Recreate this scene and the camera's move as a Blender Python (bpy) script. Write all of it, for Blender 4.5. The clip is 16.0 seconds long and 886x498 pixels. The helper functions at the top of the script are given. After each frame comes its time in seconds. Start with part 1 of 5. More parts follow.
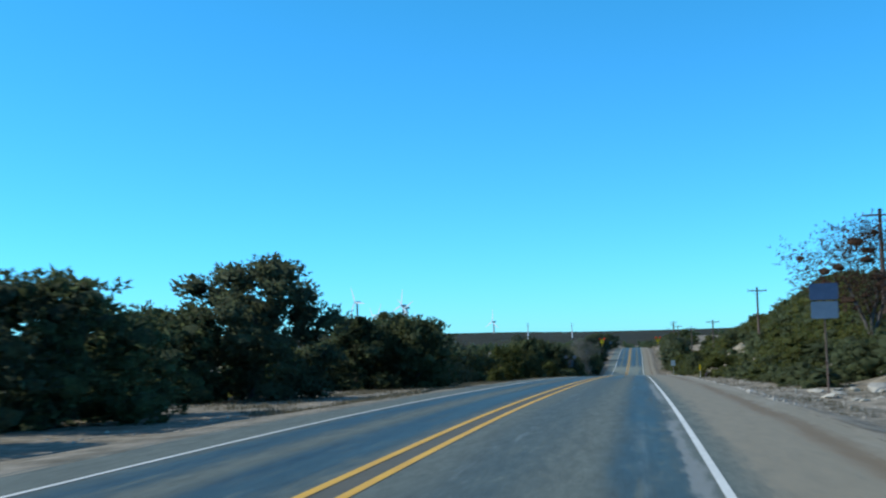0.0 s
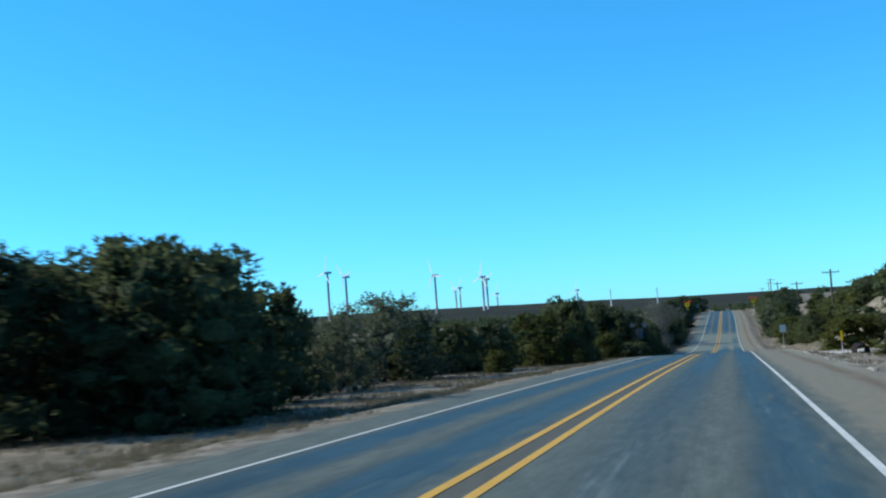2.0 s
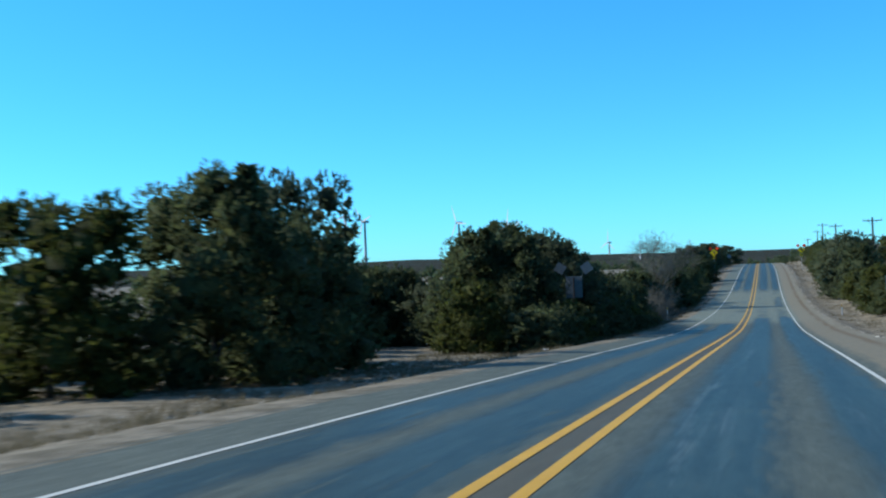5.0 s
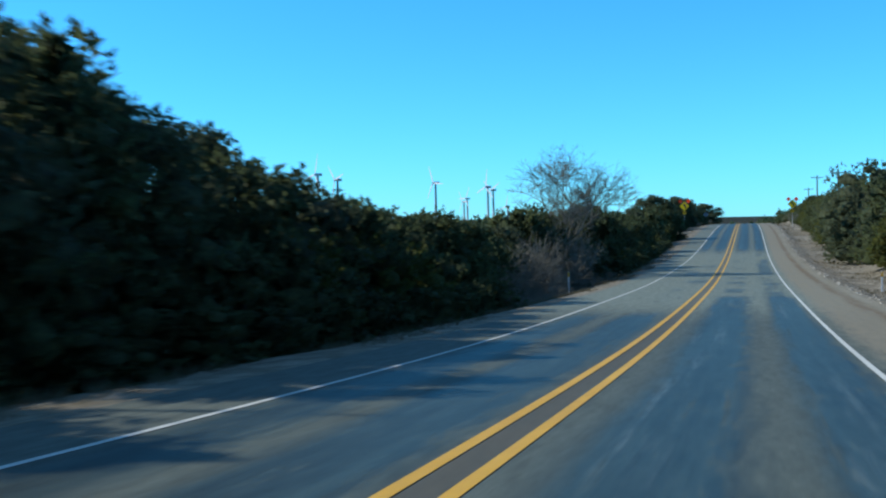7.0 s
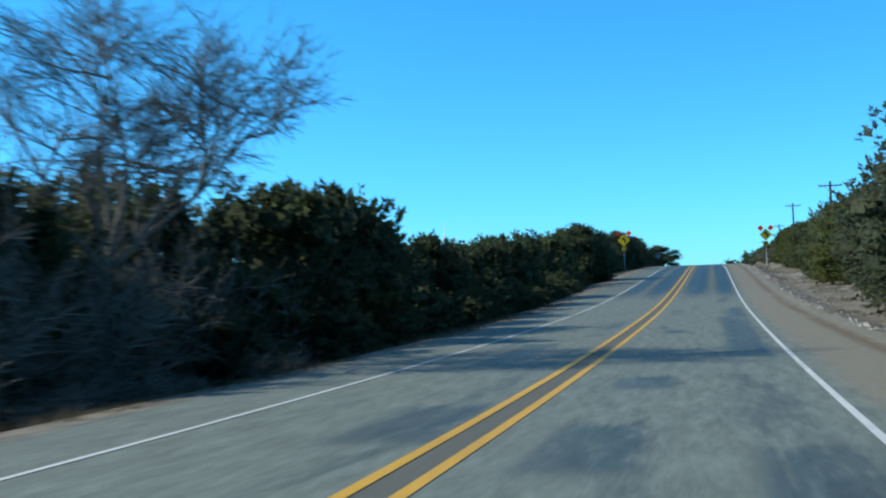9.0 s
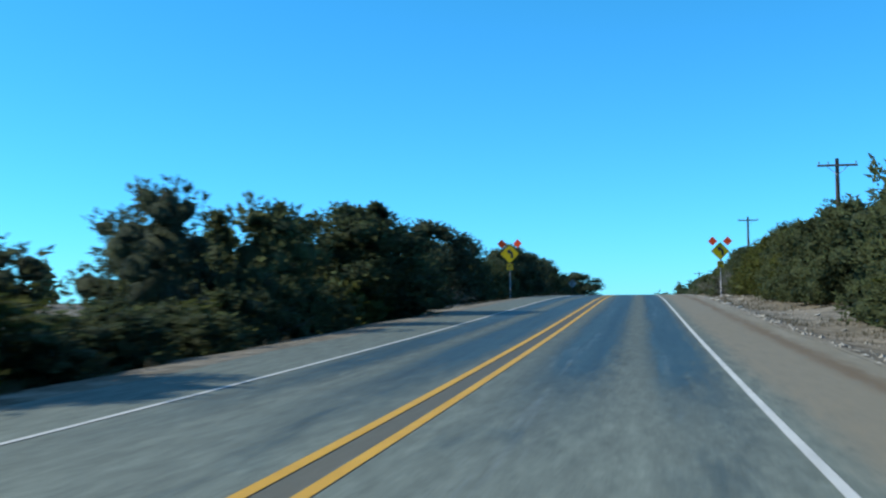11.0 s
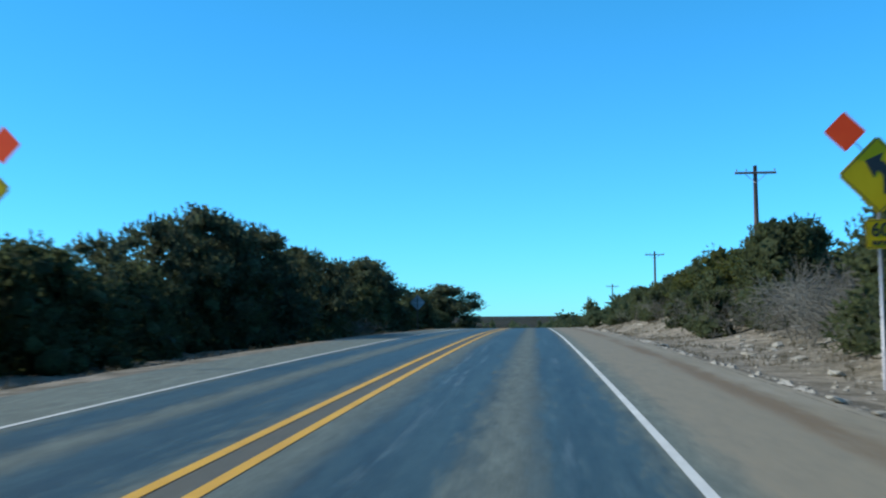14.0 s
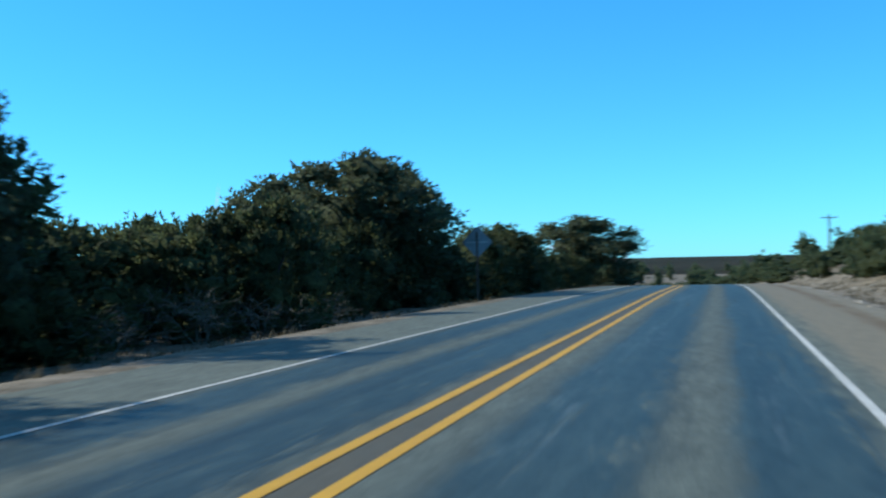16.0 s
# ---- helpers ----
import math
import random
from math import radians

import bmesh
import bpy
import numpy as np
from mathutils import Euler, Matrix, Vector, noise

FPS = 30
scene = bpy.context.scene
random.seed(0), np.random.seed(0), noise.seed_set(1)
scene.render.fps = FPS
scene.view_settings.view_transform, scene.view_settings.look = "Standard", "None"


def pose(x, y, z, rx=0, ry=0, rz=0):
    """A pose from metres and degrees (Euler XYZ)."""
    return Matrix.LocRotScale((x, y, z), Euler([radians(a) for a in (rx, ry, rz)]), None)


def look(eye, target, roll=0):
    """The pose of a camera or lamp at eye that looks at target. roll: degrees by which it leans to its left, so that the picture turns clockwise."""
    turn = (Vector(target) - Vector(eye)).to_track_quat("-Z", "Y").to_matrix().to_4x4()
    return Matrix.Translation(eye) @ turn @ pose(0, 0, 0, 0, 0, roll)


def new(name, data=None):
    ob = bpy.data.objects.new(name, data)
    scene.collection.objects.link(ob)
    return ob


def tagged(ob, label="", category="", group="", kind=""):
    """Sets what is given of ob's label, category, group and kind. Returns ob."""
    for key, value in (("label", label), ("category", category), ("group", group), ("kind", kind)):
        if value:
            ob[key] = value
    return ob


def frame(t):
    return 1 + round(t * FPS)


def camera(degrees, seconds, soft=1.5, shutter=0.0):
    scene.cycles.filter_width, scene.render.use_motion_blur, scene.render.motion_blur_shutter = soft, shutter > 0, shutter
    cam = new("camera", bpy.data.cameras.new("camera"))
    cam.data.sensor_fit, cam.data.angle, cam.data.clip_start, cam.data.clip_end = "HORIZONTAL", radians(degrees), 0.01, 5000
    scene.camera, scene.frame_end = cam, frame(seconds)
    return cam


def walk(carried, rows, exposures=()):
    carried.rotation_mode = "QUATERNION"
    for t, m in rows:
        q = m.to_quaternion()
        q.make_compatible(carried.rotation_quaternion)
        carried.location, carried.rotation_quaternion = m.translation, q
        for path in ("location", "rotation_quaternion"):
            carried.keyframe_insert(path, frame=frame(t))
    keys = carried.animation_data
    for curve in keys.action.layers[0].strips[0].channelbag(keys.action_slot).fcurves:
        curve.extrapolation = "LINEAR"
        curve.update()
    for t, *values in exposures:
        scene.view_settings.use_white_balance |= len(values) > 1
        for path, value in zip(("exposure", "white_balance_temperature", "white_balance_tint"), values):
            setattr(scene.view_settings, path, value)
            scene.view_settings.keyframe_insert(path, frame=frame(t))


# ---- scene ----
cam = camera(45.0, 16.0, soft=2.1, shutter=0.3)

# seconds, x, y, z in metres, then yaw to the left, pitch up and roll in degrees
PATH = [
    (0.0, 2.73, -0.00, 1.31, 10.19, 4.62, -1.44),
    (0.5, 2.61, 11.17, 1.17, 11.98, 3.98, -3.46),
    (1.0, 2.51, 22.47, 0.96, 13.44, 3.24, -4.17),
    (1.5, 2.33, 33.90, 0.68, 14.63, 2.98, -3.71),
    (2.0, 2.18, 45.37, 0.35, 14.70, 3.34, -3.52),
    (2.5, 2.04, 56.84, 0.01, 14.96, 2.95, -2.59),
    (3.0, 1.88, 68.32, -0.35, 16.01, 2.54, -2.22),
    (3.2, 1.87, 72.91, -0.48, 16.15, 2.46, -2.21),
    (3.5, 1.84, 79.81, -0.78, 16.07, 2.34, -2.20),
    (4.0, 1.80, 91.30, -1.20, 16.20, 1.88, -2.15),
    (4.5, 1.76, 102.80, -1.64, 16.37, 1.33, -2.10),
    (5.0, 1.71, 114.31, -2.07, 16.75, 0.75, -2.05),
    (5.3, 1.69, 121.22, -2.37, 17.00, 0.45, -2.04),
    (5.5, 1.67, 125.84, -2.58, 16.56, 0.68, -2.03),
    (6.0, 1.73, 137.39, -3.20, 16.36, 2.05, -1.16),
    (6.5, 1.86, 149.05, -3.77, 14.59, 1.58, -0.94),
    (7.0, 1.93, 160.84, -4.39, 16.00, -1.28, -1.07),
    (7.5, 2.07, 172.78, -5.03, 14.57, 2.15, 0.27),
    (8.0, 2.14, 184.85, -5.56, 14.32, 1.81, 0.20),
    (8.5, 2.21, 196.99, -5.90, 14.48, 1.35, -0.32),
    (9.0, 2.27, 209.08, -6.22, 14.11, 1.65, -2.00),
    (9.5, 2.31, 221.14, -6.43, 14.54, 1.58, -1.67),
    (10.0, 2.30, 233.16, -6.54, 13.84, 1.86, -1.27),
    (10.5, 2.30, 245.20, -6.54, 12.84, 2.23, -1.01),
    (11.0, 2.30, 257.26, -6.45, 10.45, 3.10, -0.41),
    (11.5, 2.30, 269.30, -6.24, 7.30, 4.14, 0.31),
    (12.0, 2.30, 281.30, -5.93, 4.48, 5.01, 0.92),
    (12.3, 2.30, 288.45, -5.73, 3.79, 5.25, 1.12),
    (12.5, 2.30, 293.21, -5.59, 4.20, 5.37, 1.17),
    (13.0, 2.34, 305.08, -5.23, 4.83, 5.08, 0.27),
    (13.5, 2.40, 316.85, -4.88, 5.32, 4.98, 0.41),
    (14.0, 2.44, 328.66, -4.60, 5.02, 3.80, -0.55),
    (14.5, 2.44, 340.49, -4.40, 4.33, 3.43, -0.46),
    (15.0, 2.44, 352.39, -4.27, 5.98, 1.95, -1.13),
    (15.5, 2.31, 364.43, -4.14, 7.03, 1.31, -1.25),
    (16.0, 2.21, 376.52, -4.02, 14.73, 0.87, -1.27),
]


def aim(x, y, z, yaw, pitch, roll):
    a, b = radians(yaw), radians(pitch)
    way = Vector((-math.sin(a) * math.cos(b), math.cos(a) * math.cos(b), math.sin(b)))
    eye = Vector((x, y, z))
    return look(eye, eye + way * 10, roll)


walk(cam, [(row[0], aim(*row[1:])) for row in PATH], exposures=((0.0, 0.0), (7.0, 0.0), (7.5, 0.13), (8.0, 0.02), (16.0, 0.0)))

# ---- sky and sun ----
SUN_ELEVATION, SUN_AZIMUTH = 33.5, -98.0  # degrees; azimuth clockwise from the road's direction

world = bpy.data.worlds.new("world")
scene.world = world
world.use_nodes = True
wn = world.node_tree.nodes
wl = world.node_tree.links
sky = wn.new("ShaderNodeTexSky")
sky.sky_type = "NISHITA"
sky.sun_disc = False
sky.sun_elevation = radians(SUN_ELEVATION)
sky.sun_rotation = radians(SUN_AZIMUTH)
sky.altitude = 500
sky.air_density = 1.0
sky.dust_density = 0.0
sky.ozone_density = 3.0
# a clear winter sky: deeper overhead, cyan low down
where = wn.new("ShaderNodeTexCoord")
parts_ = wn.new("ShaderNodeSeparateXYZ")
wl.new(where.outputs["Generated"], parts_.inputs[0])
tint = wn.new("ShaderNodeValToRGB")
for e, (p, c) in zip([*tint.color_ramp.elements, tint.color_ramp.elements.new(0.2)][:3], ((0.0, (0.30, 1.0, 1.75, 1)), (1.0, (0.34, 1.3, 1.6, 1)), (0.3, (0.26, 1.2, 1.6, 1)))):
    e.position, e.color = p, c
wl.new(parts_.outputs[2], tint.inputs["Fac"])
vivid = wn.new("ShaderNodeMix")
vivid.data_type, vivid.blend_type = "RGBA", "MULTIPLY"
vivid.inputs[0].default_value = 1.0
wl.new(sky.outputs["Color"], vivid.inputs[6])
wl.new(tint.outputs["Color"], vivid.inputs[7])
wl.new(vivid.outputs[2], wn["Background"].inputs["Color"])
wn["Background"].inputs["Strength"].default_value = 0.135

sun = new("sun", bpy.data.lights.new("sun", "SUN"))
sun.data.energy = 4.1
sun.data.angle = radians(0.5)
sun.data.color = (1.0, 0.95, 0.86)
az, el = radians(SUN_AZIMUTH), radians(SUN_ELEVATION)
to_sun = Vector((math.sin(az) * math.cos(el), math.cos(az) * math.cos(el), math.sin(el)))
sun.matrix_world = look((0, 0, 60), Vector((0, 0, 60)) - to_sun)

# ---- the road's line ----
PROFILE = [ 0.22, 0.00, -0.27, -0.78, -1.39, -2.07, -2.82, -3.59, -4.60, -5.66, -6.64, -7.26, -7.69, -7.82, -7.70, -7.25, -6.66, -6.07, -5.67, -5.43, -5.30, -5.30, -5.34, -5.54, -5.92, -6.46, -7.16, -8.00, -8.95, -10.0, -11.1, -12.3, -13.6 ]
BEND = [ 0.00, -0.18, -0.24, -0.11, -0.00, -0.05, -0.04, -0.21, -0.40, -0.59, -0.78, -0.96 ]


def spline(first, step, values, s):
    u = min(max((s - first) / step, 0.0), len(values) - 1.001)
    i = int(u)
    a = u - i
    p0, p1, p2, p3 = (values[min(max(k, 0), len(values) - 1)] for k in (i - 1, i, i + 1, i + 2))
    return 0.5 * (2 * p1 + (p2 - p0) * a + (2 * p0 - 5 * p1 + 4 * p2 - p3) * a * a + (3 * p1 - p0 - 3 * p2 + p3) * a ** 3)


def road_z(y):
    return spline(-20.0, 20.0, PROFILE, y)


def road_x(y):
    away = max(y - 430.0, 0.0)
    return spline(-40.0, 60.0, BEND, y) - away * away / 900.0


def smooth(a, b, v):
    u = min(max((v - a) / (b - a), 0.0), 1.0)
    return u * u * (3 - 2 * u)


def pieces(pairs, v):
    for (a, p), (b, q) in zip(pairs, pairs[1:]):
        if v <= b:
            return p + (q - p) * smooth(a, b, v)
    return pairs[-1][1]


def left_edge(y):
    """Offset of the ragged left edge of the paving."""
    return -pieces(((-60, 4.1), (130, 4.2), (156, 4.45), (215, 4.55), (250, 4.7), (300, 5.0), (600, 5.2)), y) + 0.16 * noise.noise(Vector((y * 0.16, 2.0, 0))) + 0.09 * noise.noise(Vector((y * 0.7, 5.0, 0)))


def right_edge(y):
    return 5.95 + 0.16 * noise.noise(Vector((y * 0.12, 8.0, 0))) + 0.12 * noise.noise(Vector((y * 0.6, 3.0, 0)))


BANK = ((-60, 1.8), (40, 1.8), (90, 6.8), (130, 9.6), (222, 8.0), (262, 3.0), (300, 2.0), (340, 3.5), (380, 3.5), (405, 4.6), (460, 3.0), (600, 1.0))


def ground_z(x, y):
    """Height of the ground beside the road."""
    yc = min(max(y, -20.0), 600.0)
    side = x - road_x(yc)
    z = road_z(yc)
    d = left_edge(yc) - side
    e = side - right_edge(yc)
    if d > 0:
        z -= (0.45 + 0.32 * smooth(186, 206, yc) * (1 - smooth(236, 262, yc))) * smooth(0.2, 4.0, d)
        z += 0.10 * noise.noise(Vector((x * 0.25, y * 0.25, 3.0))) * smooth(0.6, 3.5, d) + 0.05 * noise.noise(Vector((x * 0.9, y * 0.7, 5.0))) * smooth(0.8, 2.5, d)
    elif e > 0:
        b = pieces(BANK, yc)
        z += -0.4 * smooth(0.0, 1.8, e) + b * smooth(8.5 + 2.0 * (1 - smooth(96, 112, yc)) + 6.5 * smooth(108, 120, yc) * (1 - smooth(166, 178, yc)), 25.0 - 6.0 * smooth(378, 402, yc), side)
        z += 0.25 * noise.noise(Vector((x * 0.3, y * 0.3, 7.0))) * smooth(1.5, 4.0, e) + 0.07 * noise.noise(Vector((x * 1.1, y * 0.8, 2.0))) * smooth(0.8, 2.0, e)
    d = max(abs(side) - 30.0, 0.0, -y - 20, y - 500)
    plain = -8.0 + 1.5 * noise.noise(Vector((x * 0.006, y * 0.006, 1.0)))
    z += (plain - z) * smooth(0, 260, d)
    z += (12.0 - 5.5 * smooth(-600, -50, x)) * smooth(500, 2300, d)
    return z


# ---- materials ----
def material(name, rough=0.85, metal=0.0, spec=0.5):
    m = bpy.data.materials.new(name)
    m.use_nodes = True
    b = m.node_tree.nodes["Principled BSDF"]
    b.inputs["Roughness"].default_value = rough
    b.inputs["Metallic"].default_value = metal
    b.inputs["Specular IOR Level"].default_value = spec
    return m, m.node_tree.nodes, m.node_tree.links, b


def node(nodes, kind, **props):
    n = nodes.new(kind)
    for k, v in props.items():
        n.inputs[k.replace("_", " ")].default_value = v
    return n


def ramp(nodes, links, value, stops):
    r = nodes.new("ShaderNodeValToRGB")
    while len(r.color_ramp.elements) < len(stops):
        r.color_ramp.elements.new(0.5)
    for e, (p, c) in zip(r.color_ramp.elements, stops):
        e.position, e.color = p, (*c, 1) if len(c) == 3 else c
    links.new(value, r.inputs["Fac"])
    return r.outputs["Color"]


def mixed(nodes, links, fac, a, b):
    m = nodes.new("ShaderNodeMix")
    m.data_type = "RGBA"
    for sock, v in ((m.inputs[0], fac), (m.inputs[6], a), (m.inputs[7], b)):
        if isinstance(v, (int, float)):
            sock.default_value = v
        elif isinstance(v, tuple):
            sock.default_value = (*v, 1)
        else:
            links.new(v, sock)
    return m.outputs[2]


def calc(nodes, links, op, *vals):
    m = nodes.new("ShaderNodeMath")
    m.operation = op
    for sock, v in zip(m.inputs, vals):
        if isinstance(v, (int, float)):
            sock.default_value = v
        else:
            links.new(v, sock)
    return m.outputs[0]


def bumped(nodes, links, bsdf, height, strength, distance):
    b = nodes.new("ShaderNodeBump")
    b.inputs["Strength"].default_value = strength
    b.inputs["Distance"].default_value = distance
    links.new(height, b.inputs["Height"])
    links.new(b.outputs["Normal"], bsdf.inputs["Normal"])


def surface(name, dark, light, scale, rough=0.85, metal=0.0, bump=0.3, deep=0.01, coarse=None, spec=0.5, vary=0.0):
    """Two-scale mottled surface between two colours."""
    m, n, l, b = material(name, rough, metal, spec)
    tc = n.new("ShaderNodeTexCoord")
    fine = node(n, "ShaderNodeTexNoise", Scale=scale, Detail=6.0, Roughness=0.65)
    big = node(n, "ShaderNodeTexNoise", Scale=coarse or scale * 0.08, Detail=3.0)
    l.new(tc.outputs["Object"], fine.inputs["Vector"])
    l.new(tc.outputs["Object"], big.inputs["Vector"])
    f = calc(n, l, "ADD", calc(n, l, "MULTIPLY", fine.outputs["Fac"], 0.6), calc(n, l, "MULTIPLY", big.outputs["Fac"], 0.4))
    c = ramp(n, l, f, ((0.33, dark), (0.67, light)))
    if vary:
        oi = n.new("ShaderNodeObjectInfo")
        hs = n.new("ShaderNodeHueSaturation")
        l.new(calc(n, l, "MULTIPLY_ADD", oi.outputs["Random"], vary, 1 - vary / 2), hs.inputs["Value"])
        l.new(c, hs.inputs["Color"])
        c = hs.outputs["Color"]
    l.new(c, b.inputs["Base Color"])
    bumped(n, l, b, fine.outputs["Fac"], bump, deep)
    return m


def foliage(name, dark, light):
    m, n, l, b = material(name, 0.7, spec=0.25)
    geo = n.new("ShaderNodeNewGeometry")
    oi = n.new("ShaderNodeObjectInfo")
    tc = n.new("ShaderNodeTexCoord")
    sprig = node(n, "ShaderNodeTexNoise", Scale=38.0, Detail=4.0, Roughness=0.75)
    bough = node(n, "ShaderNodeTexNoise", Scale=5.0, Detail=2.0)
    l.new(tc.outputs["Object"], sprig.inputs["Vector"])
    l.new(tc.outputs["Object"], bough.inputs["Vector"])
    f = calc(n, l, "ADD", calc(n, l, "MULTIPLY", geo.outputs["Random Per Island"], 0.22), calc(n, l, "MULTIPLY", oi.outputs["Random"], 0.26))
    f = calc(n, l, "ADD", f, calc(n, l, "MULTIPLY_ADD", sprig.outputs["Fac"], 1.9, -0.95))
    f = calc(n, l, "ADD", f, calc(n, l, "MULTIPLY", bough.outputs["Fac"], 0.5))
    c = ramp(n, l, f, ((0.1, dark), (0.9, light)))
    l.new(c, b.inputs["Base Color"])
    bumped(n, l, b, sprig.outputs["Fac"], 0.6, 0.4)
    t = n.new("ShaderNodeBsdfTranslucent")
    l.new(c, t.inputs["Color"])
    mx = n.new("ShaderNodeMixShader")
    mx.inputs[0].default_value = 0.5
    l.new(b.outputs[0], mx.inputs[1])
    l.new(t.outputs[0], mx.inputs[2])
    l.new(mx.outputs[0], n["Material Output"].inputs["Surface"])
    return m


def asphalt_material():
    m, n, l, b = material("asphalt", 0.6, spec=0.31)
    tc = n.new("ShaderNodeTexCoord")
    sep = n.new("ShaderNodeSeparateXYZ")
    l.new(tc.outputs["UV"], sep.inputs[0])   # u across the road, v along it, in metres
    u, v = sep.outputs[0], sep.outputs[1]
    grit = node(n, "ShaderNodeTexNoise", Scale=45.0, Detail=4.0, Roughness=0.7)
    l.new(tc.outputs["UV"], grit.inputs["Vector"])
    stretch = n.new("ShaderNodeMapping")
    stretch.inputs["Scale"].default_value = (1.6, 0.14, 1)
    l.new(tc.outputs["UV"], stretch.inputs["Vector"])
    blot = node(n, "ShaderNodeTexNoise", Scale=1.0, Detail=4.0, Roughness=0.6)
    l.new(stretch.outputs[0], blot.inputs["Vector"])
    spot = n.new("ShaderNodeMapping")
    spot.inputs["Scale"].default_value = (1.0, 0.13, 1)
    l.new(tc.outputs["UV"], spot.inputs["Vector"])
    patch = node(n, "ShaderNodeTexNoise", Scale=1.0, Detail=5.0, Roughness=0.65)
    l.new(spot.outputs[0], patch.inputs["Vector"])

    def band(centre, half, soft):
        d = calc(n, l, "ABSOLUTE", calc(n, l, "SUBTRACT", u, centre))
        k = n.new("ShaderNodeMapRange")
        k.interpolation_type = "SMOOTHSTEP"
        for i, val in ((1, half + soft), (2, half - soft), (3, 0.0), (4, 1.0)):
            k.inputs[i].default_value = val
        l.new(d, k.inputs[0])
        return k.outputs[0]

    def step(val, a, c):
        k = n.new("ShaderNodeMapRange")
        k.interpolation_type = "SMOOTHSTEP"
        for i, q in ((1, a), (2, c), (3, 0.0), (4, 1.0)):
            k.inputs[i].default_value = q
        l.new(val, k.inputs[0])
        return k.outputs[0]

    streak = n.new("ShaderNodeMapping")
    streak.inputs["Scale"].default_value = (5.0, 0.9, 1)
    l.new(tc.outputs["UV"], streak.inputs["Vector"])
    mottle = node(n, "ShaderNodeTexNoise", Scale=1.0, Detail=5.0, Roughness=0.7)
    l.new(streak.outputs[0], mottle.inputs["Vector"])
    chips = node(n, "ShaderNodeTexNoise", Scale=9.0, Detail=3.0, Roughness=0.75)
    l.new(tc.outputs["UV"], chips.inputs["Vector"])
    wob = calc(n, l, "MULTIPLY", calc(n, l, "SUBTRACT", blot.outputs["Fac"], 0.5), 0.28)
    frayed = calc(n, l, "MULTIPLY", calc(n, l, "SUBTRACT", mottle.outputs["Fac"], 0.5), 0.5)
    u = calc(n, l, "ADD", calc(n, l, "ADD", u, wob), frayed)
    left = calc(n, l, "MAXIMUM", band(-0.95, 0.52, 0.34), band(-2.5, 0.42, 0.34))
    outer = band(2.95, 0.42, 0.26)
    right = calc(n, l, "MAXIMUM", band(1.32, 0.54, 0.36), band(3.0, 0.46, 0.28))
    # the seal is fresh and worn in turn along the road; each wheel path ends at a place of its own
    again = step(v, 262, 280)
    gone_left = calc(n, l, "MULTIPLY", step(v, 188, 195), calc(n, l, "SUBTRACT", 1.0, again))
    gone_right = calc(n, l, "MULTIPLY", step(v, 201, 206), calc(n, l, "SUBTRACT", 1.0, again))
    near = calc(n, l, "MULTIPLY_ADD", step(v, 45, 100), 0.6, 0.4)
    wet = calc(n, l, "MAXIMUM", calc(n, l, "MULTIPLY", left, calc(n, l, "SUBTRACT", 1.0, gone_left)),
               calc(n, l, "MULTIPLY", calc(n, l, "MAXIMUM", calc(n, l, "MULTIPLY", right, near), calc(n, l, "MULTIPLY", outer, 0.85)), calc(n, l, "SUBTRACT", 1.0, gone_right)))
    tracks = calc(n, l, "MAXIMUM", calc(n, l, "MULTIPLY", band(2.95, 0.5, 0.2), 0.17), calc(n, l, "MULTIPLY", band(1.2, 0.5, 0.3), 0.09))
    tracks = calc(n, l, "MAXIMUM", tracks, calc(n, l, "MULTIPLY", band(-0.9, 0.5, 0.3), 0.09))
    blots = step(calc(n, l, "ADD", patch.outputs["Fac"], tracks), 0.60, 0.74)
    inlane = band(0.3, 2.9, 0.5)
    wet = calc(n, l, "ADD", wet, calc(n, l, "MULTIPLY", calc(n, l, "MULTIPLY", blots, inlane), calc(n, l, "MULTIPLY", gone_left, 0.5)))
    # squarish patches of fresh seal on the worn stretch: centre and half size across and along
    for pu, hu, pv, hv in ((2.92, 0.42, 237.0, 8.0), (3.1, 0.28, 250.0, 4.0), (1.3, 0.27, 238.3, 0.8), (1.3, 0.42, 224.2, 0.9), (1.22, 0.45, 218.2, 1.5),
                           (2.95, 0.4, 216.6, 1.6), (-0.75, 0.5, 219.8, 1.6), (-1.6, 0.4, 231.0, 3.0), (2.9, 0.35, 205.0, 3.0), (1.25, 0.4, 209.0, 2.2)):
        along = calc(n, l, "ABSOLUTE", calc(n, l, "SUBTRACT", calc(n, l, "MULTIPLY_ADD", frayed, 2.5, v), pv))
        spot_ = calc(n, l, "MULTIPLY", band(pu, hu, 0.14), step(along, hv + 0.4, hv - 0.4))
        wet = calc(n, l, "MAXIMUM", wet, calc(n, l, "MULTIPLY", spot_, 0.66))
    wet = calc(n, l, "MULTIPLY", wet, calc(n, l, "MULTIPLY_ADD", blot.outputs["Fac"], 0.9, 0.5))
    # pale scuffs and lost chips
    scuff = step(calc(n, l, "MULTIPLY_ADD", chips.outputs["Fac"], 0.5, calc(n, l, "MULTIPLY", mottle.outputs["Fac"], 0.7)), 0.62, 0.80)
    wet = calc(n, l, "MULTIPLY", wet, calc(n, l, "MULTIPLY_ADD", scuff, -0.55, 1.0))
    drawn = n.new("ShaderNodeMapping")
    drawn.inputs["Scale"].default_value = (4.5, 0.16, 1)
    l.new(tc.outputs["UV"], drawn.inputs["Vector"])
    scrape = node(n, "ShaderNodeTexNoise", Scale=1.0, Detail=4.0, Roughness=0.6)
    l.new(drawn.outputs[0], scrape.inputs["Vector"])
